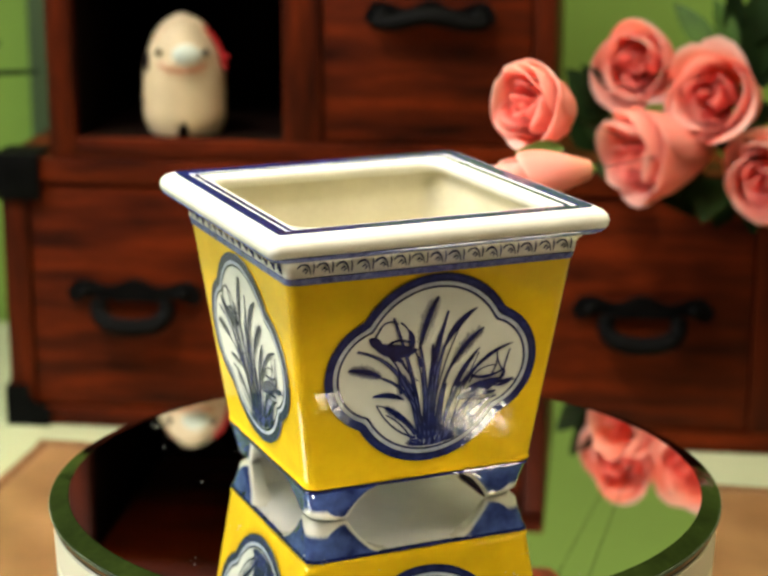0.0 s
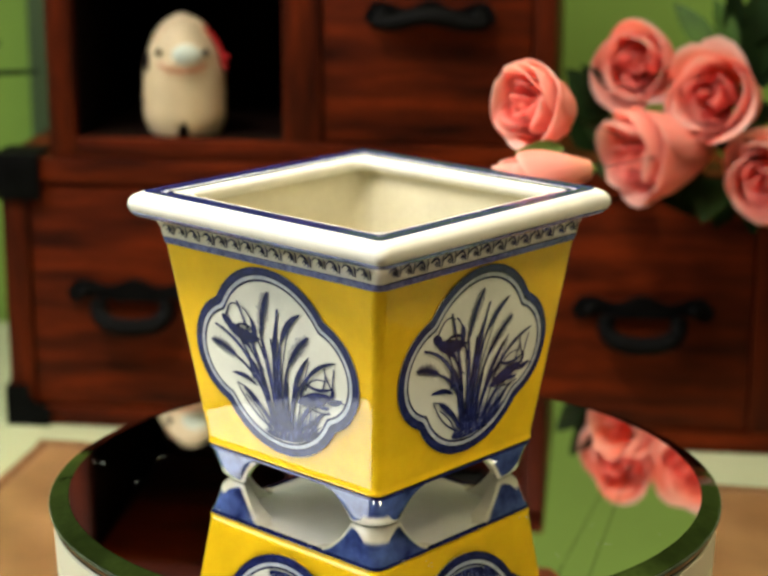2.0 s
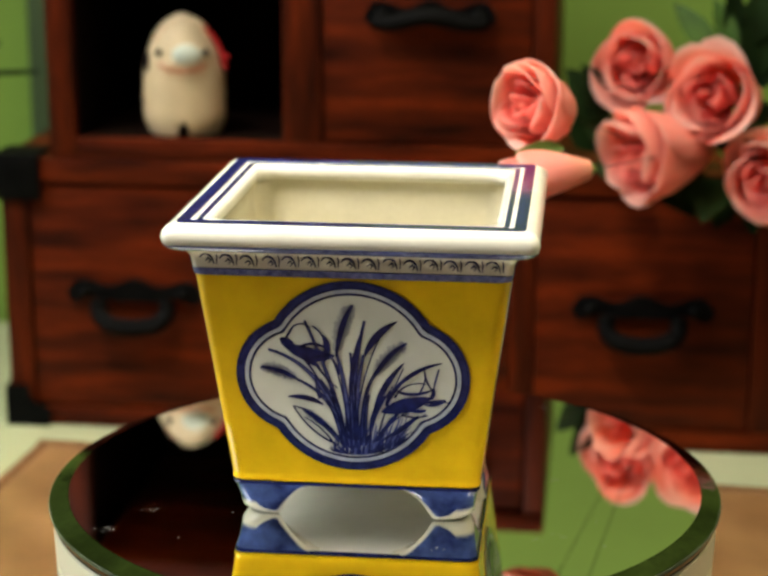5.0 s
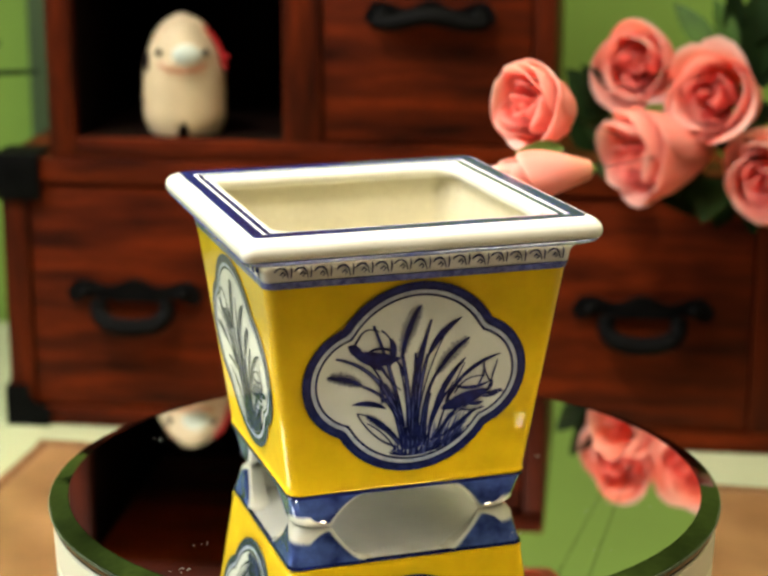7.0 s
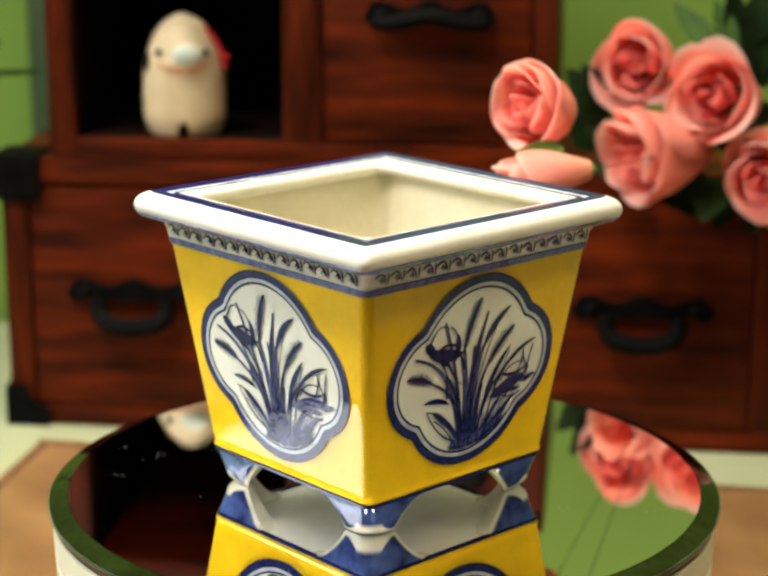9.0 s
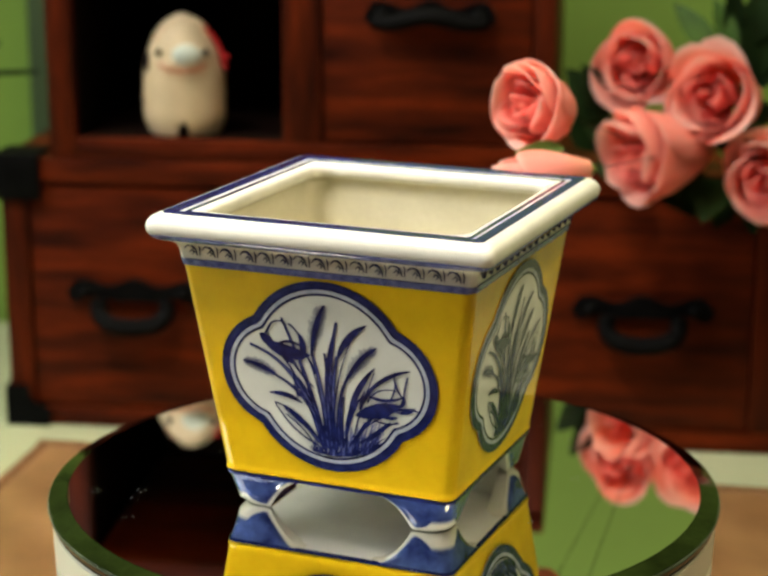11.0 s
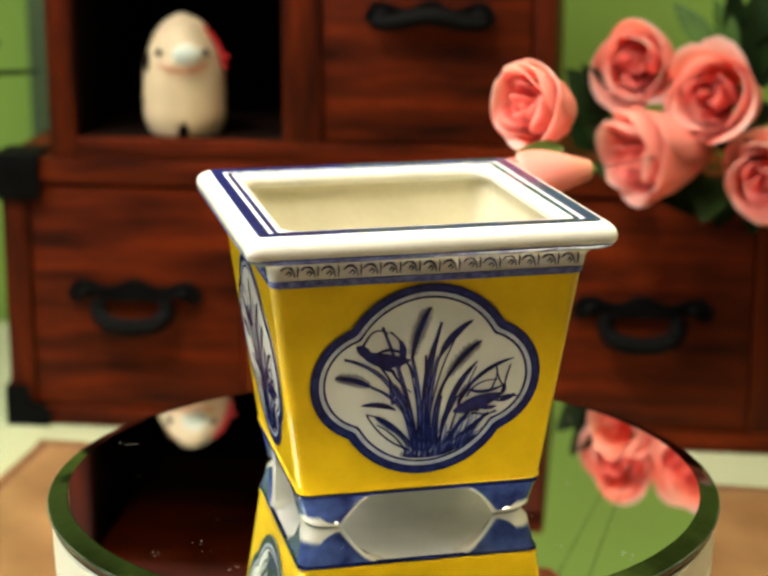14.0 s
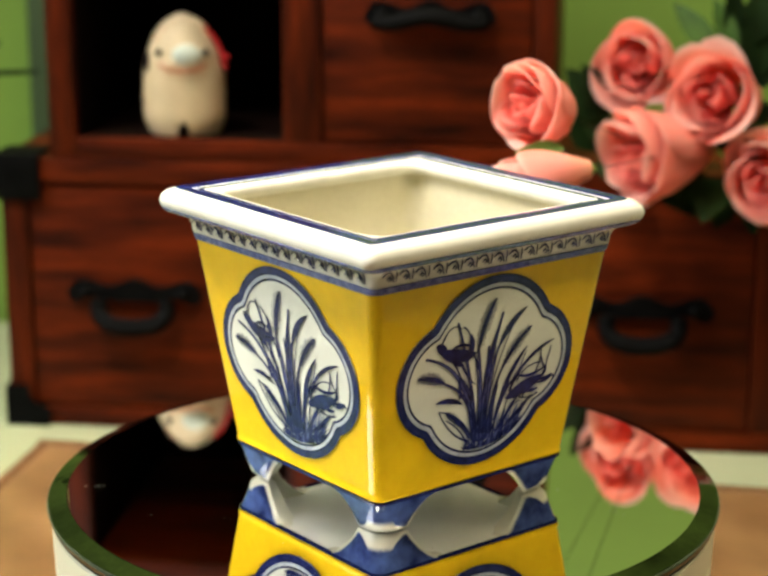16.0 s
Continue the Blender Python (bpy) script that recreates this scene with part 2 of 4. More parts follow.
def handle(parent, u, z, width, bail):
    """An iron drawer pull: a winged back plate with a hanging bail."""
    bm = bmesh.new()
    n = 40
    loops = []
    for side in (0.0, 0.003):
        lp = []
        for k in range(n + 1):
            s = -1 + 2 * k / n
            h = 0.0054 + 0.0012 * math.cos(s * math.pi * 2.2)
            h *= 1 if abs(s) < 0.86 else max(0.05, 1 - ((abs(s) - 0.86) / 0.14) ** 2)
            lp.append((u + s * width / 2, -side, z + 0.002 * math.cos(s * math.pi * 3) * 0.6 + h))
        for k in range(n, -1, -1):
            s = -1 + 2 * k / n
            h = 0.0045 + 0.0015 * math.cos(s * math.pi * 2.2)
            h *= 1 if abs(s) < 0.86 else max(0.05, 1 - ((abs(s) - 0.86) / 0.14) ** 2)
            lp.append((u + s * width / 2, -side, z + 0.002 * math.cos(s * math.pi * 3) * 0.6 - h))
        loops.append(lp)
    loft(bm, loops, True, True)
    plate = part("handle", bm, IRON, parent, "black wrought iron drawer pull")
    if bail:
        bm = bmesh.new()
        pts, rad = [], []
        for k in range(21):
            a = math.pi * k / 20
            pts.append((u - 0.0195 * math.cos(a) * (1 + 0.16 * math.sin(a)), -0.006 - 0.006 * math.sin(a), z - 0.003 - 0.0150 * math.sin(a) ** 0.6))
            rad.append(0.0046 + 0.0008 * math.sin(a))
        tube(bm, pts, rad, 8)
        part("bail", bm, IRON, plate)
    else:
        bm = bmesh.new()
        pts = [(u + (width * 0.42) * s, -0.006 - 0.003 * (1 - s * s), z - 0.002 + 0.002 * math.cos(s * 4.0)) for s in [-1 + k / 8 for k in range(17)]]
        tube(bm, pts, [0.0035 + 0.0015 * math.cos((-1 + k / 8) * 1.4) for k in range(17)], 8)
        part("bail", bm, IRON, plate)
    for sx in (-0.36, 0.36):
        bm = bmesh.new()
        bmesh.ops.create_uvsphere(bm, u_segments=10, v_segments=6, radius=0.0035)
        bmesh.ops.translate(bm, verts=bm.verts, vec=(u + sx * width, -0.004, z))
        part("rivet", bm, IRON, plate)


def panel(name, parent, x0, x1, y0, y1, z0, z1, m, bevel=0.0012, label=""):
    bm = bmesh.new()
    box(bm, x0, x1, y0, y1, z0, z1, bevel)
    return part(name, bm, m, parent, label)


def lower_chest():
    c = new("lower_chest")
    c.matrix_world = CHEST @ pose(0, 0, TABLE_Z)
    tagged(c, "wide red-brown wooden chest with two drawers and black iron fittings", "chest")
    h, d = 0.1574, 0.195
    x0, x1 = -0.1075, 0.345
    panel("side_panel", c, x0, x0 + 0.0145, 0, d, 0, h - 0.014, WOODV)
    panel("side_panel", c, x1 - 0.0145, x1, 0, d, 0, h - 0.014, WOODV)
    panel("top_panel", c, x0, x1, -0.001, d, h - 0.0138, h, WOOD)
    panel("bottom_panel", c, x0 + 0.0147, x1 - 0.0147, 0, d, 0.0, 0.0115, WOOD)
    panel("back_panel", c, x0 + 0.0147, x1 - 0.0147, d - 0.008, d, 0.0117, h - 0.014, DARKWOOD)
    for mid in (0.0360, 0.1870):
        panel("divider", c, mid - 0.0065, mid + 0.0065, 0.001, d - 0.0082, 0.0117, h - 0.014, WOODV)
    panel("divider", c, 0.3134, x1 - 0.0148, 0.001, d - 0.0082, 0.0117, h - 0.014, WOODV)
    for a, b in ((x0 + 0.0155, 0.0288), (0.0432, 0.1798), (0.1942, 0.3125)):
        dr = panel("drawer", c, a, b, 0.0015, d - 0.02, 0.0125, h - 0.0155, WOOD, 0.0015)
        handle(dr, (a + b) / 2, 0.0815, 0.078, True)
    for z0, z1 in ((h - 0.024, h + 0.0022), (-0.0005, 0.024)):
        bm = bmesh.new()
        a, b = x0 - 0.002, x0 + 0.0235
        if z0 > 0.05:
            box(bm, a, b, -0.0035, -0.0012, z0, z1, 0.0007)
            box(bm, a, b, -0.001, 0.025, h + 0.0003, h + 0.0022, 0.0005)
        else:
            outline = [(a, 0.0), (b, 0.0), (b, 0.0105), (b - 0.004, 0.0120), (b - 0.009, 0.0140), (b - 0.0118, 0.0185), (b - 0.0128, z1), (a, z1)]
            loft(bm, [[(u, q, v) for u, v in outline] for q in (-0.0012, -0.0035)], True, True)
        box(bm, x0 - 0.002, x0 - 0.0003, -0.001, 0.025, max(z0, 0.0), z1, 0.0005)
        part("corner_plate", bm, IRON, c, "black iron corner plate")
    return c


def upper_chest():
    c = new("upper_chest")
    base = 0.0474 + 0.0004
    c.matrix_world = CHEST @ pose(0, 0, base)
    tagged(c, "stepped red-brown wooden chest with an open cubby and a drawer", "chest")
    h, low, d = 0.160, 0.1155, 0.190
    x0, x1 = -0.078, 0.202
    panel("side_panel", c, x0, x0 + 0.015, 0.0005, d, 0, h - 0.016, WOODV)
    panel("side_panel", c, x1 - 0.0118, x1, 0.0005, d, 0, low - 0.012, WOODV)
    panel("top_panel", c, x0, 0.0755, 0, d, h - 0.0158, h, WOOD)
    panel("step_panel", c, 0.0757, x1, 0, d, low - 0.0118, low, WOOD)
    panel("bottom_panel", c, x0 + 0.0152, x1 - 0.012, 0.0003, d, 0, 0.0113, WOOD)
    panel("divider", c, 0.054, 0.0755, 0.0008, d - 0.0082, 0.0115, h - 0.016, WOODV)
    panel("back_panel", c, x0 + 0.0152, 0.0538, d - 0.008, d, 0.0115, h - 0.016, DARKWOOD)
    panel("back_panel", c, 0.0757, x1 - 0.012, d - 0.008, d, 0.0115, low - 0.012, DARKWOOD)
    # thin sheets added to the cubby, their dark colour standing for its shade
    panel("lining", c, x0 + 0.0152, 0.0538, 0.006, d - 0.0083, 0.0114, 0.0119, DARKWOOD, 0.0002, "cubby floor sheet coloured dark for shade")
    panel("lining", c, x0 + 0.0152, x0 + 0.0160, 0.006, d - 0.0083, 0.0121, h - 0.017, DARKWOOD, 0.0002, "cubby side sheet coloured dark for shade")
    dr = panel("drawer", c, 0.0765, x1 - 0.0128, 0.002, d - 0.02, 0.0125, low - 0.0135, WOOD, 0.0015)
    handle(dr, 0.135, 0.0825, 0.071, False)
    return c


lower_chest()
upper_chest()


# ---- figurine ----
def figurine():
    """A rounded clay animal, one mesh with painted marks."""
    bm = bmesh.new()
    n = 32

    def girth(z):
        """Half width of the body at height z."""
        v = z / 0.0670
        w = 0.0232 - 0.0042 * max(0.0, (0.2 - v) / 0.2) ** 2 - 0.0012 * max(0.0, (v - 0.2) / 0.8)
        return w * math.sqrt(max(0.004, 1 - max(0.0, (v - 0.45) / 0.55) ** 2))
    loops = []
    for k in range(25):
        z = 0.0085 + 0.0585 * k / 24
        w = girth(z)
        loops.append([(w * math.cos(2 * math.pi * j / n), 0.82 * w * math.sin(2 * math.pi * j / n), z) for j in range(n)])
    loft(bm, loops, True, True)
    for sx in (-1, 1):
        lp = []
        for z, gap in ((0.0115, 0.0006), (0.0085, 0.0020), (0.0060, 0.0028), (0.0020, 0.0031), (0.0004, 0.0034), (0.0, 0.0044)):
            w = girth(z) - (0.0012 if z == 0.0 else 0.0001)
            arc = [(sx * max(gap, w * math.cos(e)), 0.82 * w * math.sin(e), z) for e in [-math.pi / 2 + math.pi * q / 18 for q in range(19)]]
            lp.append(arc)
        loft(bm, lp, True, True)
    def blob(x, y, z, rx, ry, rz, index):
        r = bmesh.ops.create_uvsphere(bm, u_segments=16, v_segments=10, radius=1.0)
        for v in r["verts"]:
            v.co = Vector((x + v.co.x * rx, y + v.co.y * ry, z + v.co.z * rz))
        for f in {f for v in r["verts"] for f in v.link_faces}:
            f.material_index = index
    blob(0.0030, -0.0160, 0.0450, 0.0084, 0.0040, 0.0070, 1)
    blob(0.0, -0.0145, 0.0405, 0.0125, 0.0042, 0.0048, 0)
    for x in (-0.0125, 0.0135):
        blob(x, -0.0152, 0.0470, 0.0019, 0.0014, 0.0023, 2)
    before = set(bm.faces)
    tube(bm, [(0.0006 + 0.0130 * s, -0.0204 + 0.0052 * s * s, 0.0372 + 0.0036 * s * s * s * s) for s in [-1 + k / 8 for k in range(17)]], 0.0007, 6)
    for f in set(bm.faces) - before:
        f.material_index = 3
    before = set(bm.faces)
    tube(bm, [(0.0125, -0.005, 0.0600), (0.0170, -0.006, 0.0545), (0.0205, -0.006, 0.0480), (0.0222, -0.006, 0.0410)], [0.0008, 0.0014, 0.0016, 0.0008], 8)
    tube(bm, [(0.0205, -0.008, 0.0450), (0.0255, -0.009, 0.0440)], [0.0013, 0.0014], 6)
    tube(bm, [(0.0210, -0.008, 0.0430), (0.0240, -0.009, 0.0370)], [0.0012, 0.0013], 6)
    for f in set(bm.faces) - before:
        f.material_index = 4
    blob(-0.0196, -0.006, 0.0400, 0.0019, 0.0050, 0.0062, 5)
    for k in range(5):
        blob(-0.005 + 0.0022 * k, -0.003 + 0.002 * (k % 2), 0.0640 + 0.0014 * math.sin(k * 0.8), 0.0022, 0.0026, 0.0020, 0)
    for x, z in ((-0.0140, 0.0545), (-0.0105, 0.0590)):
        blob(x, -0.0085, z, 0.0009, 0.0010, 0.0010, 3)
    ob = mesh_object("animal_figurine", bm, [CLAY, GREYBLUE, INK, SMILE, RED, DARKWOOD])
    ob.matrix_world = CHEST @ pose(-0.0052, 0.0215, 0.0474 + 0.0004 + 0.0120, 0, 0, 8)
    return tagged(ob, "small cream clay animal figurine with a red tassel in the cubby", "figurine")


figurine()


def board():
    """An added board on the table between chests and wall, dark as the chest's wall shadow."""
    bm = bmesh.new()
    box(bm, 0.0, 0.20, 0.0, 0.008, 0.0, 0.33, 0.001)
    ob = mesh_object("backing_board", bm, SHADOWGREEN)
    ob.matrix_world = pose(-0.2405, 0.600, TABLE_Z, 0, 0, -3.0)
    tagged(ob, "dark grey-green board standing in for the stepped chest's shadow on the wall", "board")


board()


# ---- turntable ----
def turntable():
    c = new("turntable")
    c.location = (0, 0, TABLE_Z + 0.0035)
    tagged(c, "round cream display turntable topped by a mirror disc", "turntable")
    z = -(TABLE_Z + 0.0035)
    bm = bmesh.new()
    loft(bm, [disc_loop(0.112, 0.0), disc_loop(0.1150, 0.003), disc_loop(0.1180, 0.055), disc_loop(0.1193, z - 0.022), disc_loop(0.1184, z - 0.0215),
              disc_loop(0.1184, z - 0.0205), disc_loop(0.1194, z - 0.020), disc_loop(0.1198, z - 0.0078), disc_loop(0.1185, z - 0.0065)], True, True)
    part("drum", bm, DRUM, c)
    bm = bmesh.new()
    loft(bm, [disc_loop(0.1200, z - 0.0063), disc_loop(0.1200, z - 0.0051)], True, True)
    part("gasket", bm, RUBBER, c)
    bm = bmesh.new()
    loft(bm, [disc_loop(0.1205, z - 0.0050), disc_loop(0.1211, z - 0.0030), disc_loop(0.1206, z - 0.0020), disc_loop(0.1142, z - 0.0001)], True, False)
    part("bevelled_edge", bm, BEVEL, c, "sloping dark green glass edge")
    bm = bmesh.new()
    loft(bm, [disc_loop(0.1207, z - 0.0036), disc_loop(0.1212, z - 0.0034), disc_loop(0.1213, z - 0.0029), disc_loop(0.1211, z - 0.0024), disc_loop(0.1207, z - 0.0022)])
    part("edge_bead", bm, PALEGLASS, c, "pale green polished glass edge")
    bm = bmesh.new()
    bm.faces.new([bm.verts.new(p) for p in disc_loop(0.1141, z)])
    bmesh.ops.extrude_face_region(bm, geom=list(bm.faces))
    for v in list(bm.verts)[96:]:
        v.co.z -= 0.0015
    part("mirror", bm, MIRROR, c, "flat silvered mirror disc", False)
    rnd = random.Random(11)
    bm = bmesh.new()
    for cluster in range(26):
        a, q = rnd.uniform(0, 6.283), rnd.uniform(0.062, 0.108)
        for k in range(rnd.randint(1, 5)):
            x, y = q * math.cos(a) + rnd.gauss(0, 0.0016), q * math.sin(a) + rnd.gauss(0, 0.0016)
            lx, ly, e = rnd.uniform(0.00006, 0.0003), rnd.uniform(0.00005, 0.00013), rnd.uniform(0, 3.14)
            ring = [(-lx, -ly), (lx, -ly), (lx * 0.6, ly), (-lx, ly)]
            pts = [(x + u * math.cos(e) - v * math.sin(e), y + u * math.sin(e) + v * math.cos(e)) for u, v in ring]
            loft(bm, [[(u, v, z + 0.00002) for u, v in pts], [(u * 0.9999, v * 0.9999, z + 0.00012) for u, v in pts]], True, True)
    tagged(part("dust", bm, DUST, c, "white dust specks", False), kind="stuff")
    return c


TURNTABLE = turntable()


# ---- pot ----
Z_LOW, Z_TOP = 0.0125, 0.0902


def half(z):
    return 0.0421 + (z - Z_LOW) * 0.1320


def on_face(s, z, off):
    return (s, -(half(z) + off), z)


def quatrefoil(inset, n=96):
    """Outline of the four-lobed panel, drawn in by inset: pairs of s, z in metres."""
    lobes = ((0, 0.0040, 0.0300), (0, -0.0040, 0.0300), (0.0183, 0, 0.0207), (-0.0183, 0, 0.0207))
    out = []
    for k in range(n):
        a = 2 * math.pi * k / n
        d = Vector((math.cos(a), math.sin(a)))
        best = 0
        for cx, cy, r in lobes:
            r -= inset
            b = d.x * cx + d.y * cy
            disc = b * b - (cx * cx + cy * cy - r * r)
            if disc > 0:
                best = max(best, b + math.sqrt(disc))
        out.append((d.x * best, 0.0530 + d.y * best))
    return out


def face_ring(bm, a, b, off):
    n = len(a)
    va = [bm.verts.new(on_face(s, z, off)) for s, z in a]
    vb = [bm.verts.new(on_face(s, z, off)) for s, z in b]
    for j in range(n):
        k = (j + 1) % n
        bm.faces.new((va[j], va[k], vb[k], vb[j]))


def stroke(bm, p0, p1, p2, w0, w1, off=0.0007, n=14, belly=False):
    """A brush stroke on the face from p0 by p1 to p2, in millimetres."""
    rows = []
    for k in range(n + 1):
        t = k / n
        x = (1 - t) ** 2 * p0[0] + 2 * t * (1 - t) * p1[0] + t * t * p2[0]
        z = (1 - t) ** 2 * p0[1] + 2 * t * (1 - t) * p1[1] + t * t * p2[1]
        dx = 2 * (1 - t) * (p1[0] - p0[0]) + 2 * t * (p2[0] - p1[0])
        dz = 2 * (1 - t) * (p1[1] - p0[1]) + 2 * t * (p2[1] - p1[1])
        q = math.hypot(dx, dz) or 1
        w = 1.2 * (w0 + (w1 - w0) * t)
        if belly:
            w = w0 + (w1 - w0) * math.sin(math.pi * t) ** 0.8
        nx, nz = -dz / q * w / 2, dx / q * w / 2
        rows.append((bm.verts.new(on_face((x + nx) / 1000, (z + nz) / 1000, off)), bm.verts.new(on_face((x - nx) / 1000, (z - nz) / 1000, off))))
    for a, b in zip(rows, rows[1:]):
        bm.faces.new((a[0], a[1], b[1], b[0]))


def reed(fill, line, p0, p1, p2, w0, w1):
    """A reed drawn as two fine lines with a thin wash between them."""
    stroke(fill, p0, p1, p2, w0, w1, 0.00066)
    for side in (-1, 1):
        ends = []
        for (x, z), (ax, az), (bx, bz), w in ((p0, p0, p1, w0), (p1, p0, p2, (w0 + w1) / 2), (p2, p1, p2, w1)):
            q = math.hypot(bx - ax, bz - az) or 1
            ends.append((x - side * (bz - az) / q * w * 0.55, z + side * (bx - ax) / q * w * 0.55))
        stroke(line, *ends, 0.52, 0.32, 0.00074)


def plume(bm, p0, p1, p2, width, rnd):
    """A feathery seed head: a spine with many short hairs."""
    stroke(bm, p0, p1, p2, 0.4, width * 0.55, 0.00072, belly=True)
    for k in range(2, 24):
        t = k / 24
        x = (1 - t) ** 2 * p0[0] + 2 * t * (1 - t) * p1[0] + t * t * p2[0]
        z = (1 - t) ** 2 * p0[1] + 2 * t * (1 - t) * p1[1] + t * t * p2[1]
        dx = (1 - t) * (p1[0] - p0[0]) + t * (p2[0] - p1[0])
        dz = (1 - t) * (p1[1] - p0[1]) + t * (p2[1] - p1[1])
        q = math.hypot(dx, dz)
        dx, dz = dx / q, dz / q
        reach = width * 0.72 * math.sin(math.pi * min(1, t * 0.95 + 0.08)) ** 0.6 + 0.2
        for side in (-1, 1):
            r = reach * rnd.uniform(0.75, 1.15)
            e = (x - side * dz * r + dx * r * 0.9, z + side * dx * r + dz * r * 0.9)
            m = ((x + e[0]) / 2 + dx * 0.2, (z + e[1]) / 2 + dz * 0.2)
            stroke(bm, (x, z), m, e, 0.34, 0.14, 0.00075 + 0.00001 * (k % 3), 3)


def medallion(pot):
    rnd = random.Random(3)
    bm = bmesh.new()
    loft(bm, [[on_face(s, z, 0.0001) for s, z in quatrefoil(0.0)], [on_face(s, z, 0.0004) for s, z in quatrefoil(0.0006)]], False, True)
    panel_ob = part("medallion", bm, PANEL, pot, "white four-lobed panel painted with blue reeds", False)
    bm = bmesh.new()
    face_ring(bm, quatrefoil(0.0004), quatrefoil(0.0024), 0.00052)
    part("border_band", bm, BANDBLUE, panel_ob, "broad cobalt outline", False)
    for a, b in ((-0.0002, 0.00055), (0.0021, 0.0028)):
        bm = bmesh.new()
        face_ring(bm, quatrefoil(a), quatrefoil(b), 0.00056)
        part("border_edge", bm, BLUE, panel_ob, "dark edge of the broad outline", False)
    bm = bmesh.new()
    face_ring(bm, quatrefoil(0.0041), quatrefoil(0.0049), 0.00052)
    part("border_line", bm, BLUE, panel_ob, "", False)
    bm = bmesh.new()
    face_ring(bm, quatrefoil(0.00282), quatrefoil(0.00405), 0.00048)
    part("border_wash", bm, PALEWASH, panel_ob, "pale grey-blue wash inside the outline", False)
    # reeds and stems
    bm, washed = bmesh.new(), bmesh.new()
    for p0, p1, p2, w0, w1 in (
            ((-1.5, 27), (-1, 45), (-5.3, 62), 1.5, 0.5), ((0.2, 27), (-1.5, 50), (4.3, 73.4), 1.7, 0.4),
            ((-2.5, 27), (-5, 48), (-15.6, 72.9), 1.2, 0.4), ((1.5, 27), (0, 45), (3.8, 61.2), 1.2, 0.6),
            ((3.5, 28), (2, 44), (6.8, 53.3), 1.1, 0.5), ((-3, 28), (-8, 57), (-28, 62.2), 1.5, 0.4),
            ((-2, 30), (-7, 47), (-18.6, 51.6), 1.0, 0.4), ((-3.5, 28), (-3, 42), (-11, 52), 1.0, 0.4),
            ((-10.8, 45), (-12, 49), (-12.5, 53), 0.9, 0.2), ((4, 29), (3.5, 40), (5.5, 47), 1.0, 0.3),
            ((-4.5, 29), (-8, 34), (-13, 37), 0.8, 0.2), ((0.8, 30), (0.4, 50), (-0.6, 62), 0.9, 0.3)):
        reed(washed, bm, p0, p1, p2, w0 * 1.25, w1 * 1.2)
    part("painted_stem", bm, BLUE, panel_ob, "", False)
    part("stem_wash", washed, WASH, panel_ob, "pale blue wash along the reeds", False)
    bm = bmesh.new()
    for p0, p1, p2, w in (((3.8, 60), (7, 69), (15.1, 73.5), 2.6), ((-1.2, 44), (0, 60), (4.0, 71), 1.9), ((-10, 42.7), (-15, 46), (-21.9, 45.2), 2.0),
                          ((6.7, 38.4), (9, 50), (17.3, 58.8), 2.2), ((13, 48), (20, 57), (29.8, 59.1), 1.6),
                          ((5.5, 30), (6, 42), (12, 47.5), 2.0), ((8, 29.5), (12, 38), (16, 41), 1.6), ((11, 30.5), (18, 36), (22, 40), 1.8), ((20, 44), (26, 45), (31, 46), 1.0)):
        stroke(bm, p0, p1, p2, 0.3, w, 0.00073, belly=True)
    part("painted_leaf", bm, BLUE, panel_ob, "", False)
    # fine single lines beside the reeds
    bm = bmesh.new()
    for p0, p1, p2, w in (((-4.6, 30), (-11, 40), (-20.2, 41.9), 0.7), ((-4.8, 28), (-14, 31), (-20.0, 41.6), 0.7), ((-6, 27), (-9.5, 34), (-16.5, 38), 0.6),
                          ((-3.0, 33), (-5.5, 50), (-14, 60.5), 0.6), ((-1.6, 33), (-3.2, 50), (-6.4, 59), 0.6), ((1.0, 32), (1.8, 52), (9.5, 68), 0.6), ((2.2, 30), (2.4, 46), (7.8, 56), 0.6),
                          ((4.6, 29), (7.0, 40), (13.5, 50.5), 0.6), ((6.5, 29), (11, 37), (19.5, 41.5), 0.6), ((9.5, 30), (15, 35), (24.5, 40.5), 0.6), ((8.0, 30), (10, 41), (17, 57), 0.6),
                          ((-21.5, 67), (-19, 74), (-13.5, 70.5), 0.6), ((-13, 71), (-9.5, 69), (-8.2, 63.5), 0.6), ((-12, 57), (-9, 52), (-5, 49), 0.6), ((-16, 59), (-12, 54), (-9, 47), 0.7),
                          ((14, 46), (17, 52.5), (24.5, 51.5), 0.6), ((22, 47.5), (25, 52.5), (24.0, 56.5), 0.6), ((25.8, 44), (29, 45.5), (32.5, 45.0), 0.6), ((16, 40), (21, 38.5), (25, 40), 0.6)):
        stroke(bm, p0, p1, p2, w, w * 0.6, 0.00078)
    part("painted_line", bm, BLUE, panel_ob, "", False)
    bm = bmesh.new()
    plume(bm, (-5.3, 60.0), (-4.0, 72), (0.5, 79.0), 3.6, rnd)
    plume(bm, (6.8, 52.5), (11, 61.5), (18.3, 66.0), 3.2, rnd)
    plume(bm, (-18.0, 51.3), (-24, 55.5), (-31, 55.8), 3.0, rnd)
    plume(bm, (-8, 34), (-13, 38), (-17, 41), 1.8, rnd)
    part("painted_seed_head", bm, BLUE, panel_ob, "", False)
    # two birds
    bm = bmesh.new()
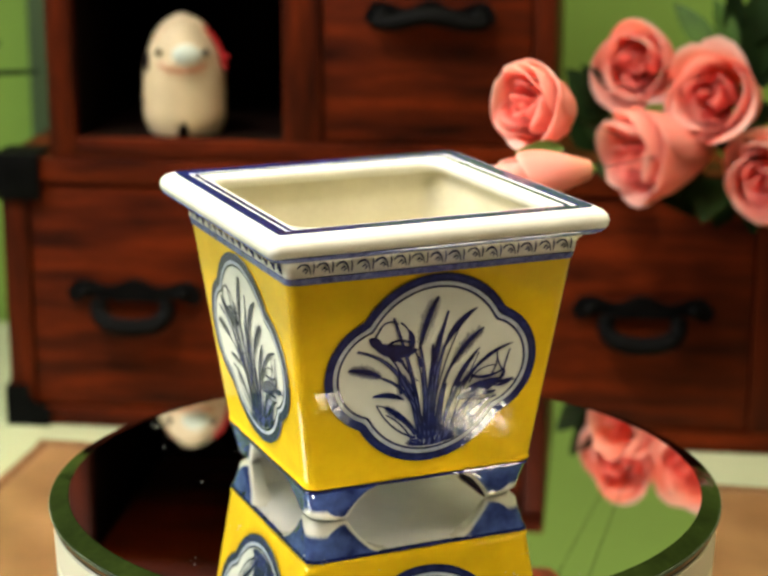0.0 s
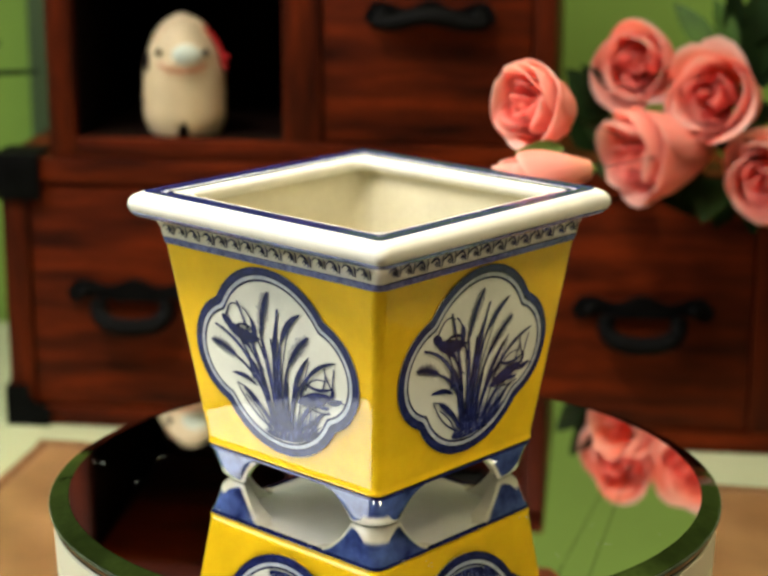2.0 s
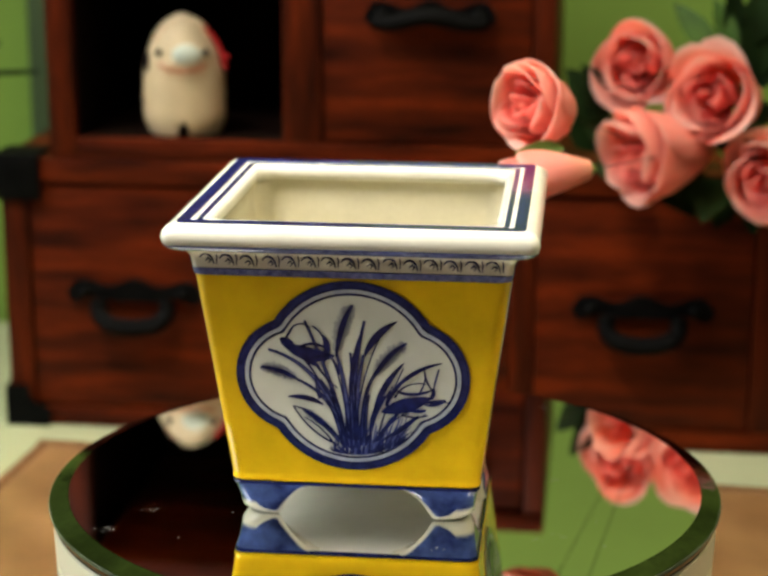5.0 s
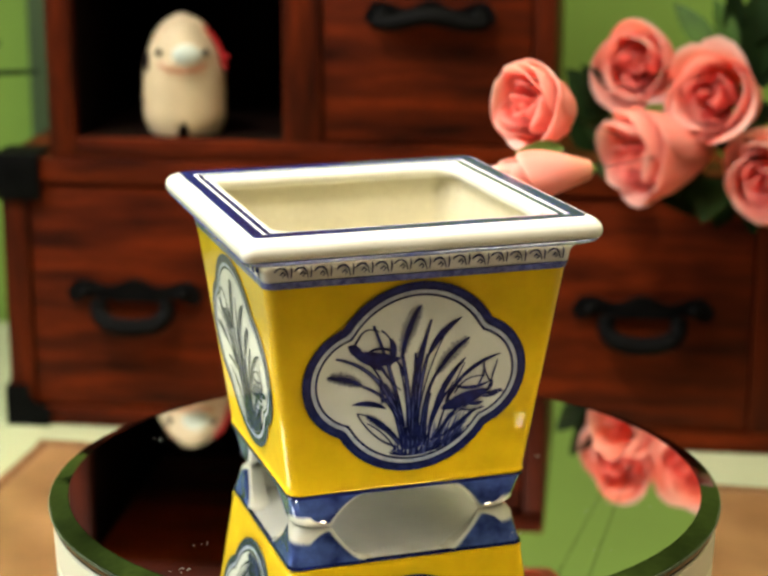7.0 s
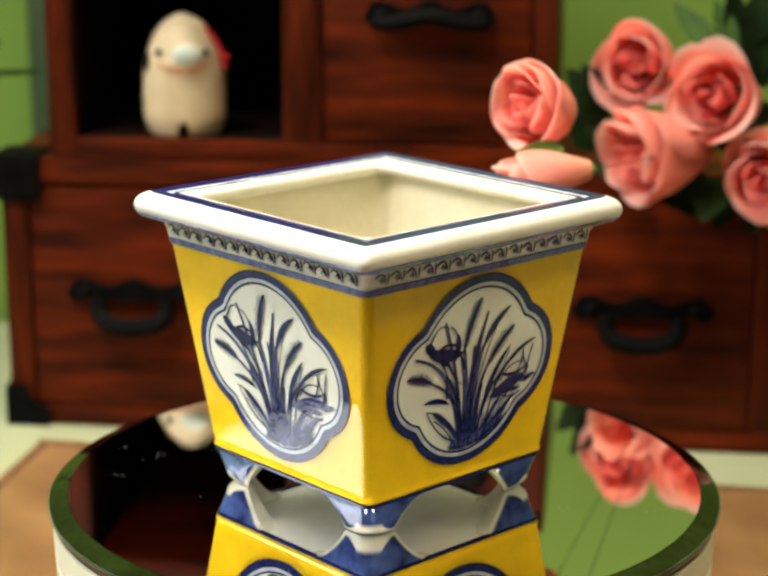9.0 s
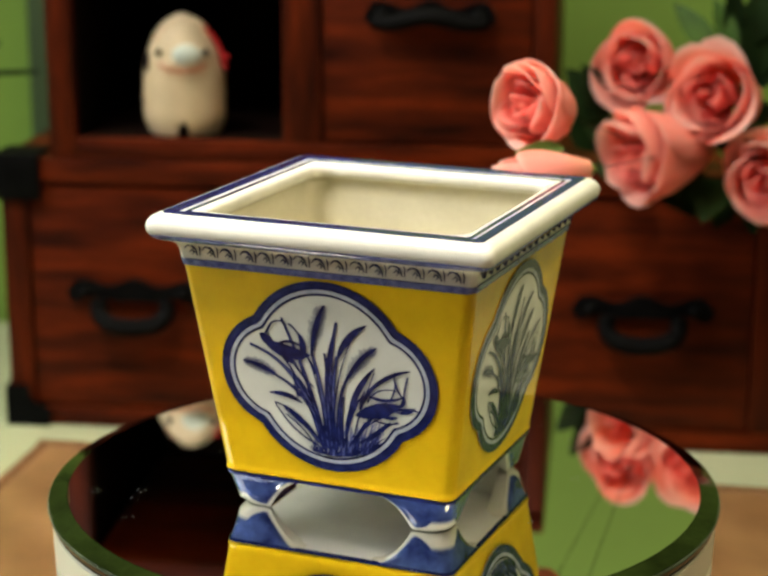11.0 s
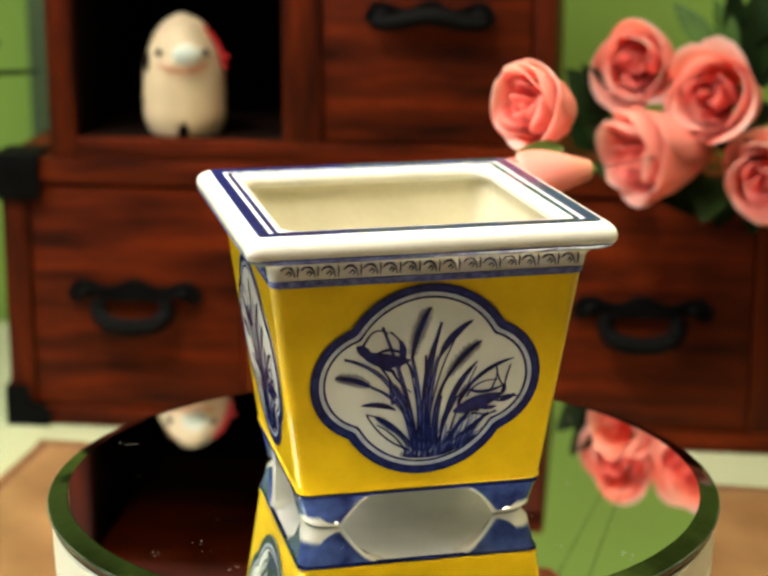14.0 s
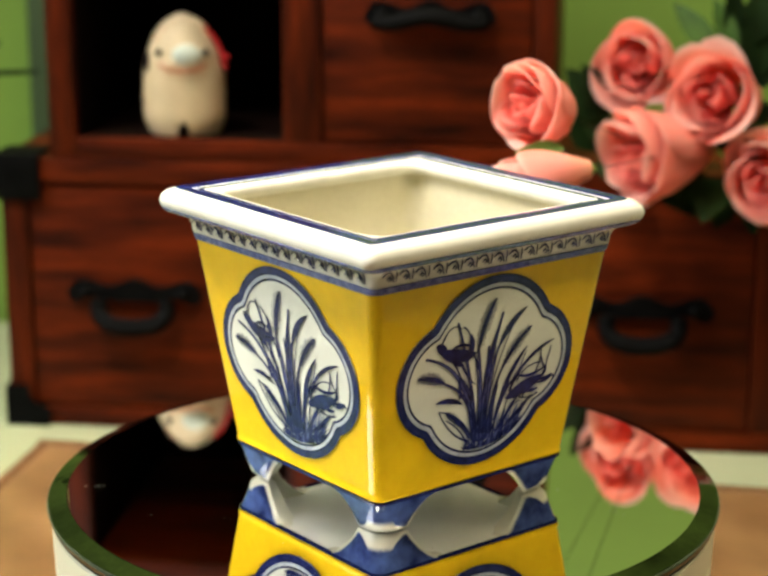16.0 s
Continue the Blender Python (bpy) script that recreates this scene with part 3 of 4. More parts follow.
    for p0, p1, p2, w in (((-22.5, 64.2), (-15, 59.5), (-5.8, 60.6), 5.0), ((-24.0, 66.4), (-21.5, 65.0), (-19, 62), 3.4), ((-19.6, 70.2), (-21.6, 67.5), (-22.4, 65), 0.9),
                          ((-18, 63), (-13, 66.5), (-7.5, 62.5), 1.1), ((-9.5, 58), (-7, 64), (-9.8, 68), 2.4), ((-16, 60), (-14, 57.5), (-11, 57), 1.6), ((-7, 60), (-5, 57), (-4.4, 54), 1.0),
                          ((9.5, 40.8), (17, 43.2), (26.2, 46.4), 5.2), ((13.5, 49.2), (19.5, 45.8), (26.6, 49.4), 1.3), ((25.4, 45.8), (27.4, 47.2), (27.0, 50.2), 1.6), ((26.8, 49), (24.4, 52), (24.0, 56.0), 0.7),
                          ((27.0, 49.5), (27.6, 53), (28.8, 57.0), 0.7), ((11, 43), (12.5, 48), (16.5, 51.5), 1.8), ((18, 42), (22, 41), (24.5, 42), 1.5), ((24, 44), (28, 43.2), (31, 45.8), 1.0)):
        stroke(bm, p0, p1, p2, 0.5, w, 0.00077, belly=True)
    part("painted_bird", bm, BLUE, panel_ob, "", False)
    # wash of grass at the foot of the panel
    bm = bmesh.new()
    for k in range(90):
        x = rnd.uniform(-8, 20)
        lift = 24.4 + 0.013 * x * x
        top = lift + rnd.uniform(3, 13) * (1 if x > -3 else 0.4)
        stroke(bm, (x * 0.82, lift), (x * 0.86, (lift + top) / 2), (x + rnd.uniform(-1, 2.2), top), rnd.uniform(0.5, 1.1), 0.15, 0.0006 + 0.0000015 * k, 6)
    part("painted_grass", bm, WASH, panel_ob, "pale blue wash of grass", False)
    bm = bmesh.new()
    for k in range(46):
        x = rnd.uniform(-9, 19)
        lift = 24.6 + 0.013 * x * x
        top = lift + rnd.uniform(2, 9) * (1 if x > -3 else 0.5)
        stroke(bm, (x * 0.84, lift), (x * 0.9, (lift + top) / 2), (x + rnd.uniform(-1.2, 2.4), top), rnd.uniform(0.4, 0.9), 0.12, 0.00079 + 0.0000015 * k, 6)
    part("painted_grass", bm, BLUE, panel_ob, "dark cobalt blades of grass", False)
    panel_ob.matrix_basis = pose(0.0009, 0, 0.0003)
    for a in (90, 180, 270):
        m = pose(0, 0, 0, 0, 0, a)
        other = share("medallion", panel_ob, pot, m)
        tagged(other, "white four-lobed panel painted with blue reeds")
        for ch in panel_ob.children:
            share(ch.name.split(".")[0], ch, other, Matrix())


def foot(pot):
    """A bracket foot that follows the corner and arches up on both sides."""
    bm = bmesh.new()
    reach, r = 0.0240, 0.0038
    path = []
    for k in range(21):
        path.append((-1, reach * (1 - k / 20)))
    for k in range(1, 6):
        path.append((0, k / 6))
    for k in range(21):
        path.append((1, reach * k / 20))

    def place(side, q, h, rr):
        c = h - rr
        if side == -1:
            return (-c + q, -h)
        if side == 1:
            return (-h, -c + q)
        a = -math.pi / 2 - math.pi / 2 * q
        return (-c + rr * math.cos(a), -c + rr * math.sin(a))
    rows = []
    for side, q in path:
        d = 0 if side == 0 else q
        zb = 0.0 if d < 0.0045 else (Z_LOW - 0.0008) * (1 - (1 - min(1.0, (d - 0.0045) / (reach - 0.0045))) ** 1.75)
        col = []
        for k in range(7):
            t = k / 6
            z = Z_LOW + 0.0002 - (Z_LOW - zb) * t
            h = 0.0423 - 0.0024 * max(0.0, (Z_LOW - z) / Z_LOW) ** 0.7 - (0.0016 if t == 1 else 0)
            if t == 1:
                z = zb
            x, y = place(side, q, h, r + 0.0035 * max(0.0, (Z_LOW - z) / Z_LOW))
            col.append((x, y, z if t < 1 else zb))
        for t in (1.0, 0.5, 0.0):
            z = Z_LOW - (Z_LOW - zb) * t
            x, y = place(side, q * 0.8, 0.0423 - 0.0085, 0.001)
            col.append((x, y, z + (0.0004 if t == 1 else 0)))
        rows.append(col)
    skin = loft(bm, rows, True, True, closed=True)
    uv = bm.loops.layers.uv.new("UVMap")
    spot = {}
    for (side, q), row in zip(path, skin):
        for k, v in enumerate(row):
            d = 0.0 if side == 0 else q
            rise = v.co.z - min(w.co.z for w in row)
            spot[v] = (d / reach, 1.0 - rise / 0.0125 * (1 + 5.0 * min(1.0, d / 0.014)) if k < 7 else 1.0)
    for f in bm.faces:
        for lp in f.loops:
            lp[uv].uv = spot[lp.vert]
    f0 = part("foot", bm, FOOT, pot, "blue-washed bracket foot with a white tip")
    for a in (90, 180, 270):
        tagged(share("foot", f0, pot, pose(0, 0, 0, 0, 0, a)), "blue-washed bracket foot with a white tip")


def foot_shader():
    """Blue wash that thins to bare white glaze at the tip of the foot."""
    m = FOOTBLUE.copy()
    m.name = "foot_glaze"
    nt = m.node_tree
    b = nt.nodes["Principled BSDF"]
    old = b.inputs["Base Color"].links[0].from_socket
    at = nt.nodes.new("ShaderNodeUVMap")
    sep = nt.nodes.new("ShaderNodeSeparateXYZ")
    nt.links.new(at.outputs[0], sep.inputs[0])
    ns = nt.nodes.new("ShaderNodeTexNoise")
    ns.inputs["Scale"].default_value = 150
    add = nt.nodes.new("ShaderNodeMath")
    add.operation = "MULTIPLY_ADD"
    add.inputs[1].default_value = 0.26
    nt.links.new(ns.outputs[0], add.inputs[0])
    edge = nt.nodes.new("ShaderNodeMapRange")
    edge.inputs[1].default_value, edge.inputs[2].default_value = 0.0, 0.14
    edge.inputs[3].default_value, edge.inputs[4].default_value = 0.14, 0.0
    nt.links.new(sep.outputs[0], edge.inputs[0])
    both = nt.nodes.new("ShaderNodeMath")
    nt.links.new(sep.outputs[1], both.inputs[0])
    nt.links.new(edge.outputs[0], both.inputs[1])
    nt.links.new(both.outputs[0], add.inputs[2])
    mr = nt.nodes.new("ShaderNodeMapRange")
    mr.inputs[1].default_value, mr.inputs[2].default_value = 0.98, 0.86
    nt.links.new(add.outputs[0], mr.inputs[0])
    mix = nt.nodes.new("ShaderNodeMix")
    mix.data_type = "RGBA"
    mix.inputs[6].default_value = (0.78, 0.75, 0.64, 1)
    nt.links.new(mr.outputs[0], mix.inputs[0])
    nt.links.new(old, mix.inputs[7])
    nt.links.new(mix.outputs[2], b.inputs["Base Color"])
    return m


FOOT = foot_shader()


def pot():
    p = new("plant_pot")
    tagged(p, "empty square yellow porcelain pot with blue-and-white panels on bracket feet", "plant pot")
    # yellow body
    bm = bmesh.new()
    loft(bm, [rounded_square(half(z) - e, 0.0038, z) for z, e in ((Z_LOW, 0.0012), (Z_LOW + 0.0004, 0.0003), (Z_LOW + 0.0009, -0.0002), (Z_LOW + 0.0014, -0.0004), (Z_LOW + 0.0019, -0.0003), (Z_LOW + 0.0026, 0), (Z_LOW + 0.0040, 0), (Z_LOW + 0.0052, 0), (0.05, 0), (Z_TOP, 0))])
    part("body", bm, YELLOW, p, "bright yellow glazed tapering body")
    # underside
    bm = bmesh.new()
    loft(bm, [rounded_square(0.0409, 0.0038, Z_LOW), rounded_square(0.034, 0.006, Z_LOW - 0.0012), rounded_square(0.026, 0.012, Z_LOW - 0.0008)], False, True)
    part("underside", bm, BARE, p)
    # lower line
    bm = bmesh.new()
    loft(bm, [rounded_square(half(Z_LOW) + e, 0.0038, z) for z, e in ((Z_LOW - 0.0008, -0.0008), (Z_LOW - 0.0006, 0.0003), (Z_LOW + 0.0003, 0.0004), (Z_LOW + 0.0005, -0.0003))])
    part("base_line", bm, BLUE, p, "thin cobalt line above the feet")
    # rim, from the frieze over the roll to the inside
    prof = [(0.0521, 0.0897), (0.0526, 0.0904), (0.0528, 0.0915), (0.0531, 0.0935), (0.0539, 0.0952), (0.0557, 0.0966), (0.0581, 0.0972), (0.0599, 0.0982),
            (0.0611, 0.1000), (0.0614, 0.1018), (0.0609, 0.1037), (0.0597, 0.1051), (0.0579, 0.1060), (0.0558, 0.1061), (0.0535, 0.1058), (0.0495, 0.1056), (0.0478, 0.1055), (0.0467, 0.1050), (0.0462, 0.1040),
            (0.0461, 0.1022), (0.0466, 0.1010), (0.0476, 0.1002)]
    bm = bmesh.new()
    loft(bm, [rounded_square(h, min(0.0036, 0.0026 + 0.15 * max(0, h - 0.052)) if h > 0.05 else 0.0072, z) for h, z in prof])
    part("rim", bm, WHITE, p, "thick rolled white glazed rim")
    bm = bmesh.new()
    loft(bm, [rounded_square(h, 0.0090, z) for h, z in ((0.0476, 0.1003), (0.0485, 0.0990), (0.0485, 0.0940), (0.0468, 0.0800), (0.0382, 0.0200), (0.0350, 0.0175))], False, True)
    part("interior", bm, INSIDE, p, "bare cream glazed inside")
    for name, h0, h1, z in (("rim_band", 0.0528, 0.0566, 0.10635), ("rim_line", 0.0494, 0.0511, 0.10580)):
        bm = bmesh.new()
        loft(bm, [rounded_square(h1, 0.0022, z - 0.0006), rounded_square(h1, 0.0022, z), rounded_square(h0, 0.0012, z - 0.0001), rounded_square(h0, 0.0012, z - 0.0006)])
        part(name, bm, BLUE if name == "rim_band" else BANDBLUE, p, "cobalt line round the rim")
    for name, z0, z1, e0, e1 in (("under_band", 0.0880, 0.0902, 0.0004, 0.0006), ):
        bm = bmesh.new()
        loft(bm, [rounded_square(half(z0) - 0.0002, 0.0038, z0 - 0.0003), rounded_square(half(z0) + e0, 0.0038, z0), rounded_square(half(z1) + e1, 0.0038, z1), rounded_square(half(z1) - 0.0002, 0.0038, z1 + 0.0002)])
        part(name, bm, WASH, p, "slate blue line under the rim")
    bm = bmesh.new()
    loft(bm, [rounded_square(h, 0.0045, z) for h, z in ((0.0547, 0.0961), (0.0561, 0.09650), (0.0586, 0.09715), (0.0602, 0.09805), (0.06095, 0.0991), (0.0606, 0.0994))])
    part("under_rim_line", bm, WASH, p, "slate blue line under the rolled rim")
    # scroll frieze
    bm = bmesh.new()
    cells = 15
    sway = random.Random(8)
    for i in range(cells):
        s0 = -0.0500 + 0.100 * (i + 0.5) / cells + sway.uniform(-0.0004, 0.0004)
        up = sway.uniform(-0.0003, 0.0003)

        def fr(a, z):
            z = 0.0915 + (z - 0.0906) * 0.86
            f = (z - 0.0905) / 0.0055
            return (s0 + a, -(0.0530 + 0.0010 * max(0, f) ** 2 + 0.0003), z + up)
        pts = [fr(-0.0026 + 0.0046 * k / 10, 0.0906 + 0.0042 * math.sin(math.pi * (0.12 + 0.88 * k / 10)) ** 0.5) for k in range(11)]
        tube(bm, pts, [0.00022 + 0.00022 * math.sin(math.pi * k / 10) for k in range(11)], 5)
        tube(bm, [fr(-0.0008, 0.0918), fr(0.0002, 0.0930), fr(0.0010, 0.0920), fr(0.0002, 0.0910)], [0.0002, 0.00036, 0.00032, 0.0002], 5)
        tube(bm, [fr(0.0029, 0.0906), fr(0.0031, 0.0935), fr(0.0027, 0.0952)], [0.0002, 0.0003, 0.0002], 5)
    s = part("scroll_border", bm, BLUE, p, "row of small blue scrolls")
    for a in (90, 180, 270):
        share("scroll_border", s, p, pose(0, 0, 0, 0, 0, a))
    foot(p)
    medallion(p)
    return p


POT = pot()


# ---- roses ----
def petal_grid(bm, uv, phi0, span, r, h, lip, rnd, nu=9, nv=9):
    """One cupped petal of a bloom with a bulging side, a closing mouth and a curled lip."""
    wob = rnd.uniform(0, 60)
    lean = rnd.uniform(-0.13, 0.10)
    layers = []
    for side in (0.0, 0.0005):
        rows = []
        for j in range(nv + 1):
            v = j / nv
            row = []
            for i in range(nu + 1):
                u = -1 + 2 * i / nu
                vv = v * (1 - 0.22 * abs(u) ** 2.4 + 0.05 * math.sin(2.5 * u + wob))
                rr = r * (0.30 + 0.74 * math.sin(math.pi * (0.04 + 0.56 * min(1.0, vv))))
                rr += lip * r * max(0.0, vv - 0.78) ** 2 * 14 + r * lean * v
                rr *= 1 + 0.10 * u * v
                rr += 0.34 * r * v * noise.noise(Vector((u * 0.9 + wob, v * 1.1, r * 90)))
                z = h * vv - 0.5 * lip * r * max(0.0, vv - 0.84) ** 2 * 16
                a = phi0 + span * u * (0.5 + 0.5 * math.sin(math.pi * min(1, v * 0.9 + 0.1) * 0.7))
                rr -= side
                row.append((bm.verts.new((rr * math.cos(a), rr * math.sin(a), z)), (u * 0.5 + 0.5, vv)))
            rows.append(row)
        layers.append(rows)

    def quad(a, b, c, d):
        f = bm.faces.new((a[0], b[0], c[0], d[0]))
        for lp, q in zip(f.loops, (a, b, c, d)):
            lp[uv].uv = q[1]
    for rows, flip in ((layers[0], False), (layers[1], True)):
        for j in range(nv):
            for i in range(nu):
                q = (rows[j][i], rows[j][i + 1], rows[j + 1][i + 1], rows[j + 1][i])
                quad(*(reversed(q) if flip else q))
    A, B = layers
    for i in range(nu):
        quad(A[nv][i], A[nv][i + 1], B[nv][i + 1], B[nv][i])
    for j in range(nv):
        quad(A[j][0], A[j + 1][0], B[j + 1][0], B[j][0])
        quad(A[j + 1][nu], A[j][nu], B[j][nu], B[j + 1][nu])


def petal_part(parent, phi0, span, r, h, lip, rnd, m):
    bm = bmesh.new()
    uv = bm.loops.layers.uv.new("UVMap")
    petal_grid(bm, uv, phi0, span, r, h, lip, rnd)
    return part("petal", bm, m, parent)


def rose(bouquet, place, axis, size, seed, openness=1.0, length=1.45):
    """A cupped bloom round place that opens along axis."""
    rnd = random.Random(seed)
    bm = bmesh.new()
    uv = bm.loops.layers.uv.new("UVMap")
    for j, (r, h) in enumerate(((0.16, 1.00), (0.30, 1.00))):
        for k in range(2):
            petal_grid(bm, uv, j * 1.4 + k * math.pi + seed, 1.5 + 0.3 * k, r * size * rnd.uniform(0.85, 1.2), h * size * length, 0.15, rnd)
    head = part("rose", bm, HEART, bouquet, "salmon pink rose bloom")
    z = Vector(axis).normalized()
    head.matrix_basis = Matrix.LocRotScale(Vector(place) - z * size * length * 0.6, z.to_track_quat("Z", "Y"), None)
    for r, h, lip, n, span, m in ((0.50, 1.00, 0.20, 3, 0.95, HEART), (0.74, 1.03, 0.28 * openness, 3, 1.15, PETAL),
                                  (0.90, 1.00, 0.45 * openness, 3, 1.35, PETAL), (1.0, 0.90, 0.70 * openness, 3, 1.25, PETAL)):
        off = rnd.uniform(0, 6.28)
        for j in range(n):
            petal_part(head, off + 2 * math.pi * j / n + rnd.uniform(-0.4, 0.4), span * rnd.uniform(0.9, 1.1), r * size * rnd.uniform(0.90, 1.06), h * length * size * rnd.uniform(0.92, 1.05), lip * rnd.uniform(0.5, 1.3), rnd, m)
    bm = bmesh.new()
    loops = [[(r * size * math.cos(2 * math.pi * k / 10), r * size * math.sin(2 * math.pi * k / 10), zz * size) for k in range(10)] for r, zz in ((0.07, -0.25), (0.18, -0.18), (0.26, -0.02), (0.12, 0.05))]
    loft(bm, loops, True, True)
    part("calyx", bm, LIGHTLEAF, head)
    return Vector(place) - z * size * (length * 0.6 + 0.23)


def leaf(parent, base, tip, width, normal, m, droop=0.15, name="leaf"):
    """A pointed leaf with a folded midrib and some thickness."""
    b, t = Vector(base), Vector(tip)
    d = t - b
    length = d.length
    d.normalize()
    nrm = Vector(normal)
    side = d.cross(nrm).normalized()
    nrm = side.cross(d).normalized()
    bm = bmesh.new()
    top, bot = [], []
    n = 12
    for k in range(n + 1):
        v = k / n
        w = width * math.sin(math.pi * v ** 0.8) ** 0.9 * 0.5 + 0.0002
        c = b + d * length * v - nrm * droop * length * (v - 0.5) ** 2
        row = []
        for s in (-1, -0.5, 0, 0.5, 1):
            saw = 1 + 0.06 * math.sin(k * 3.1 + s)
            row.append(c + side * w * s * saw + nrm * (abs(s) * w * 0.35))
        top.append([bm.verts.new(q) for q in row])
        bot.append([bm.verts.new(q - nrm * 0.0004) for q in row])
    for rows in (top, bot):
        for k in range(n):
            for s in range(4):
                bm.faces.new((rows[k][s], rows[k][s + 1], rows[k + 1][s + 1], rows[k + 1][s]))
    for k in range(n):
        bm.faces.new((top[k][0], top[k + 1][0], bot[k + 1][0], bot[k][0]))
        bm.faces.new((top[k + 1][4], top[k][4], bot[k][4], bot[k + 1][4]))
    return part(name, bm, m, parent)


def bouquet():
    c = new("rose_bouquet")
    tagged(c, "bunch of salmon pink roses lying over the lower chest", "flowers")
    gather = Vector((0.245, 0.40, 0.062))
    stems = []
    for place, axis, size, seed, openness, length in (
            ((0.1335, 0.320, 0.1085), (-0.55, -1.0, 0.05), 0.0192, 1, 0.5, 1.8),
            ((0.1680, 0.289, 0.0955), (-0.60, -1.0, 0.15), 0.0222, 2, 0.6, 1.8),
            ((0.1370, 0.285, 0.0680), (-1.55, -1.0, -0.05), 0.0208, 13, 0.4, 2.7),
            ((0.0635, 0.140, 0.1130), (-0.95, -0.9, 0.35), 0.0165, 13, 0.5, 2.0),
            ((0.0615, 0.100, 0.0915), (-1.0, -0.20, -0.12), 0.0102, 5, 0.1, 3.7),
            ((0.1930, 0.272, 0.0570), (-0.60, -1.0, 0.05), 0.0215, 6, 0.6, 1.6)):
        stems.append(rose(c, place, axis, size, seed, openness, length))
    for k, s in enumerate(stems):
        bm = bmesh.new()
        g = gather + Vector((0.004 * (k % 3), 0.003 * (k // 3), 0.004 * (k % 2)))
        bend = Vector((s.x * 1.1, max(s.y, 0.33), s.z - 0.018)) if s.y > 0.2 else Vector((0.150, 0.315, 0.062))
        pts = [s.lerp(bend, q / 5) for q in range(5)] + [bend.lerp(g, q / 5) for q in range(6)]
        tube(bm, pts, 0.0011 if s.y > 0.2 else 0.0002, 7)
        part("stem", bm, STEM if s.y > 0.2 else LEAF, c)
    up, front = (0, -0.3, 1), (0.1, -1, 0.4)
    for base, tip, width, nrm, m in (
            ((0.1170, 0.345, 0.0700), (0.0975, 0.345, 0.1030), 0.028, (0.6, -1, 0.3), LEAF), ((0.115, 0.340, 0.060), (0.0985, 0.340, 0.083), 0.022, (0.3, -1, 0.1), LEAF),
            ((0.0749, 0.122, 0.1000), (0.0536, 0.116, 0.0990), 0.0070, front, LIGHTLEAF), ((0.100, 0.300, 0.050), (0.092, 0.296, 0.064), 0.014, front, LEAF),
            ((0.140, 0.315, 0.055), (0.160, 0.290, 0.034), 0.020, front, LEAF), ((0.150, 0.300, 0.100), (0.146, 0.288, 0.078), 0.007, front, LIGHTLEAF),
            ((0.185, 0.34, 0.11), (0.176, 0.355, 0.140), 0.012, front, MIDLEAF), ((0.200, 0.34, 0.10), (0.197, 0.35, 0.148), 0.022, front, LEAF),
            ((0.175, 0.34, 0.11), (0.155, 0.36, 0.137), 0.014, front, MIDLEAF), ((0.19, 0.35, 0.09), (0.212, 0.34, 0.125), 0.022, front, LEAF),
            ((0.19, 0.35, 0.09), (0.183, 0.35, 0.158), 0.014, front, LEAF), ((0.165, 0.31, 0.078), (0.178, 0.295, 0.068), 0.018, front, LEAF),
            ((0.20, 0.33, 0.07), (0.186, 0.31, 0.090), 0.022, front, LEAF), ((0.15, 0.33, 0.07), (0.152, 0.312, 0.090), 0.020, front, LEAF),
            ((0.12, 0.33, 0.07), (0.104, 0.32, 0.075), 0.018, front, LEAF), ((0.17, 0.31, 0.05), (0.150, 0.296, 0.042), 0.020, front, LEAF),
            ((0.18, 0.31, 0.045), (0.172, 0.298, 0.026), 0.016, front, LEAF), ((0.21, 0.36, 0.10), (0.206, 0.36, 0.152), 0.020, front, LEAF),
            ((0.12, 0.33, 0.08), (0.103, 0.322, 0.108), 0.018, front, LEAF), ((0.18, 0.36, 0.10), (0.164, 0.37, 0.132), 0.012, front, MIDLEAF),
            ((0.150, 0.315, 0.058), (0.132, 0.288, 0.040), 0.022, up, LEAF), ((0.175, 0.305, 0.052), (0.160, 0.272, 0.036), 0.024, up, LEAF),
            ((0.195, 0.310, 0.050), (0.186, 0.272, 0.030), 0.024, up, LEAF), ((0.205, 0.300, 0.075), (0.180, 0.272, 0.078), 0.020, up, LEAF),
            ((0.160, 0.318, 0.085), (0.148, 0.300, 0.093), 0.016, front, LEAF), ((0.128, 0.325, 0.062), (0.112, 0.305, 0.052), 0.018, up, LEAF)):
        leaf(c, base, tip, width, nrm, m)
    return c


bouquet()


def side_plant():
    """A sprig that reaches in beside the upper chest."""
    c = new("plant_sprig")
    tagged(c, "dark green plant sprig reaching in beside the upper chest", "plant")
    bm = bmesh.new()
    tube(bm, [(-0.330, 0.40, TABLE_Z), (-0.305, 0.40, 0.0), (-0.26, 0.40, 0.085), (-0.225, 0.40, 0.0915), (-0.196, 0.40, 0.0925)], [0.003, 0.0026, 0.0020, 0.0018, 0.0012], 7)
    part("stem", bm, LEAF, c)
    front = (0.1, -1, 0.3)
    for base, tip, width in (((-0.255, 0.40, 0.088), (-0.216, 0.395, 0.110), 0.018), ((-0.26, 0.40, 0.085), (-0.245, 0.39, 0.13), 0.02)):
        leaf(c, base, tip, width, front, LEAF)


side_plant()


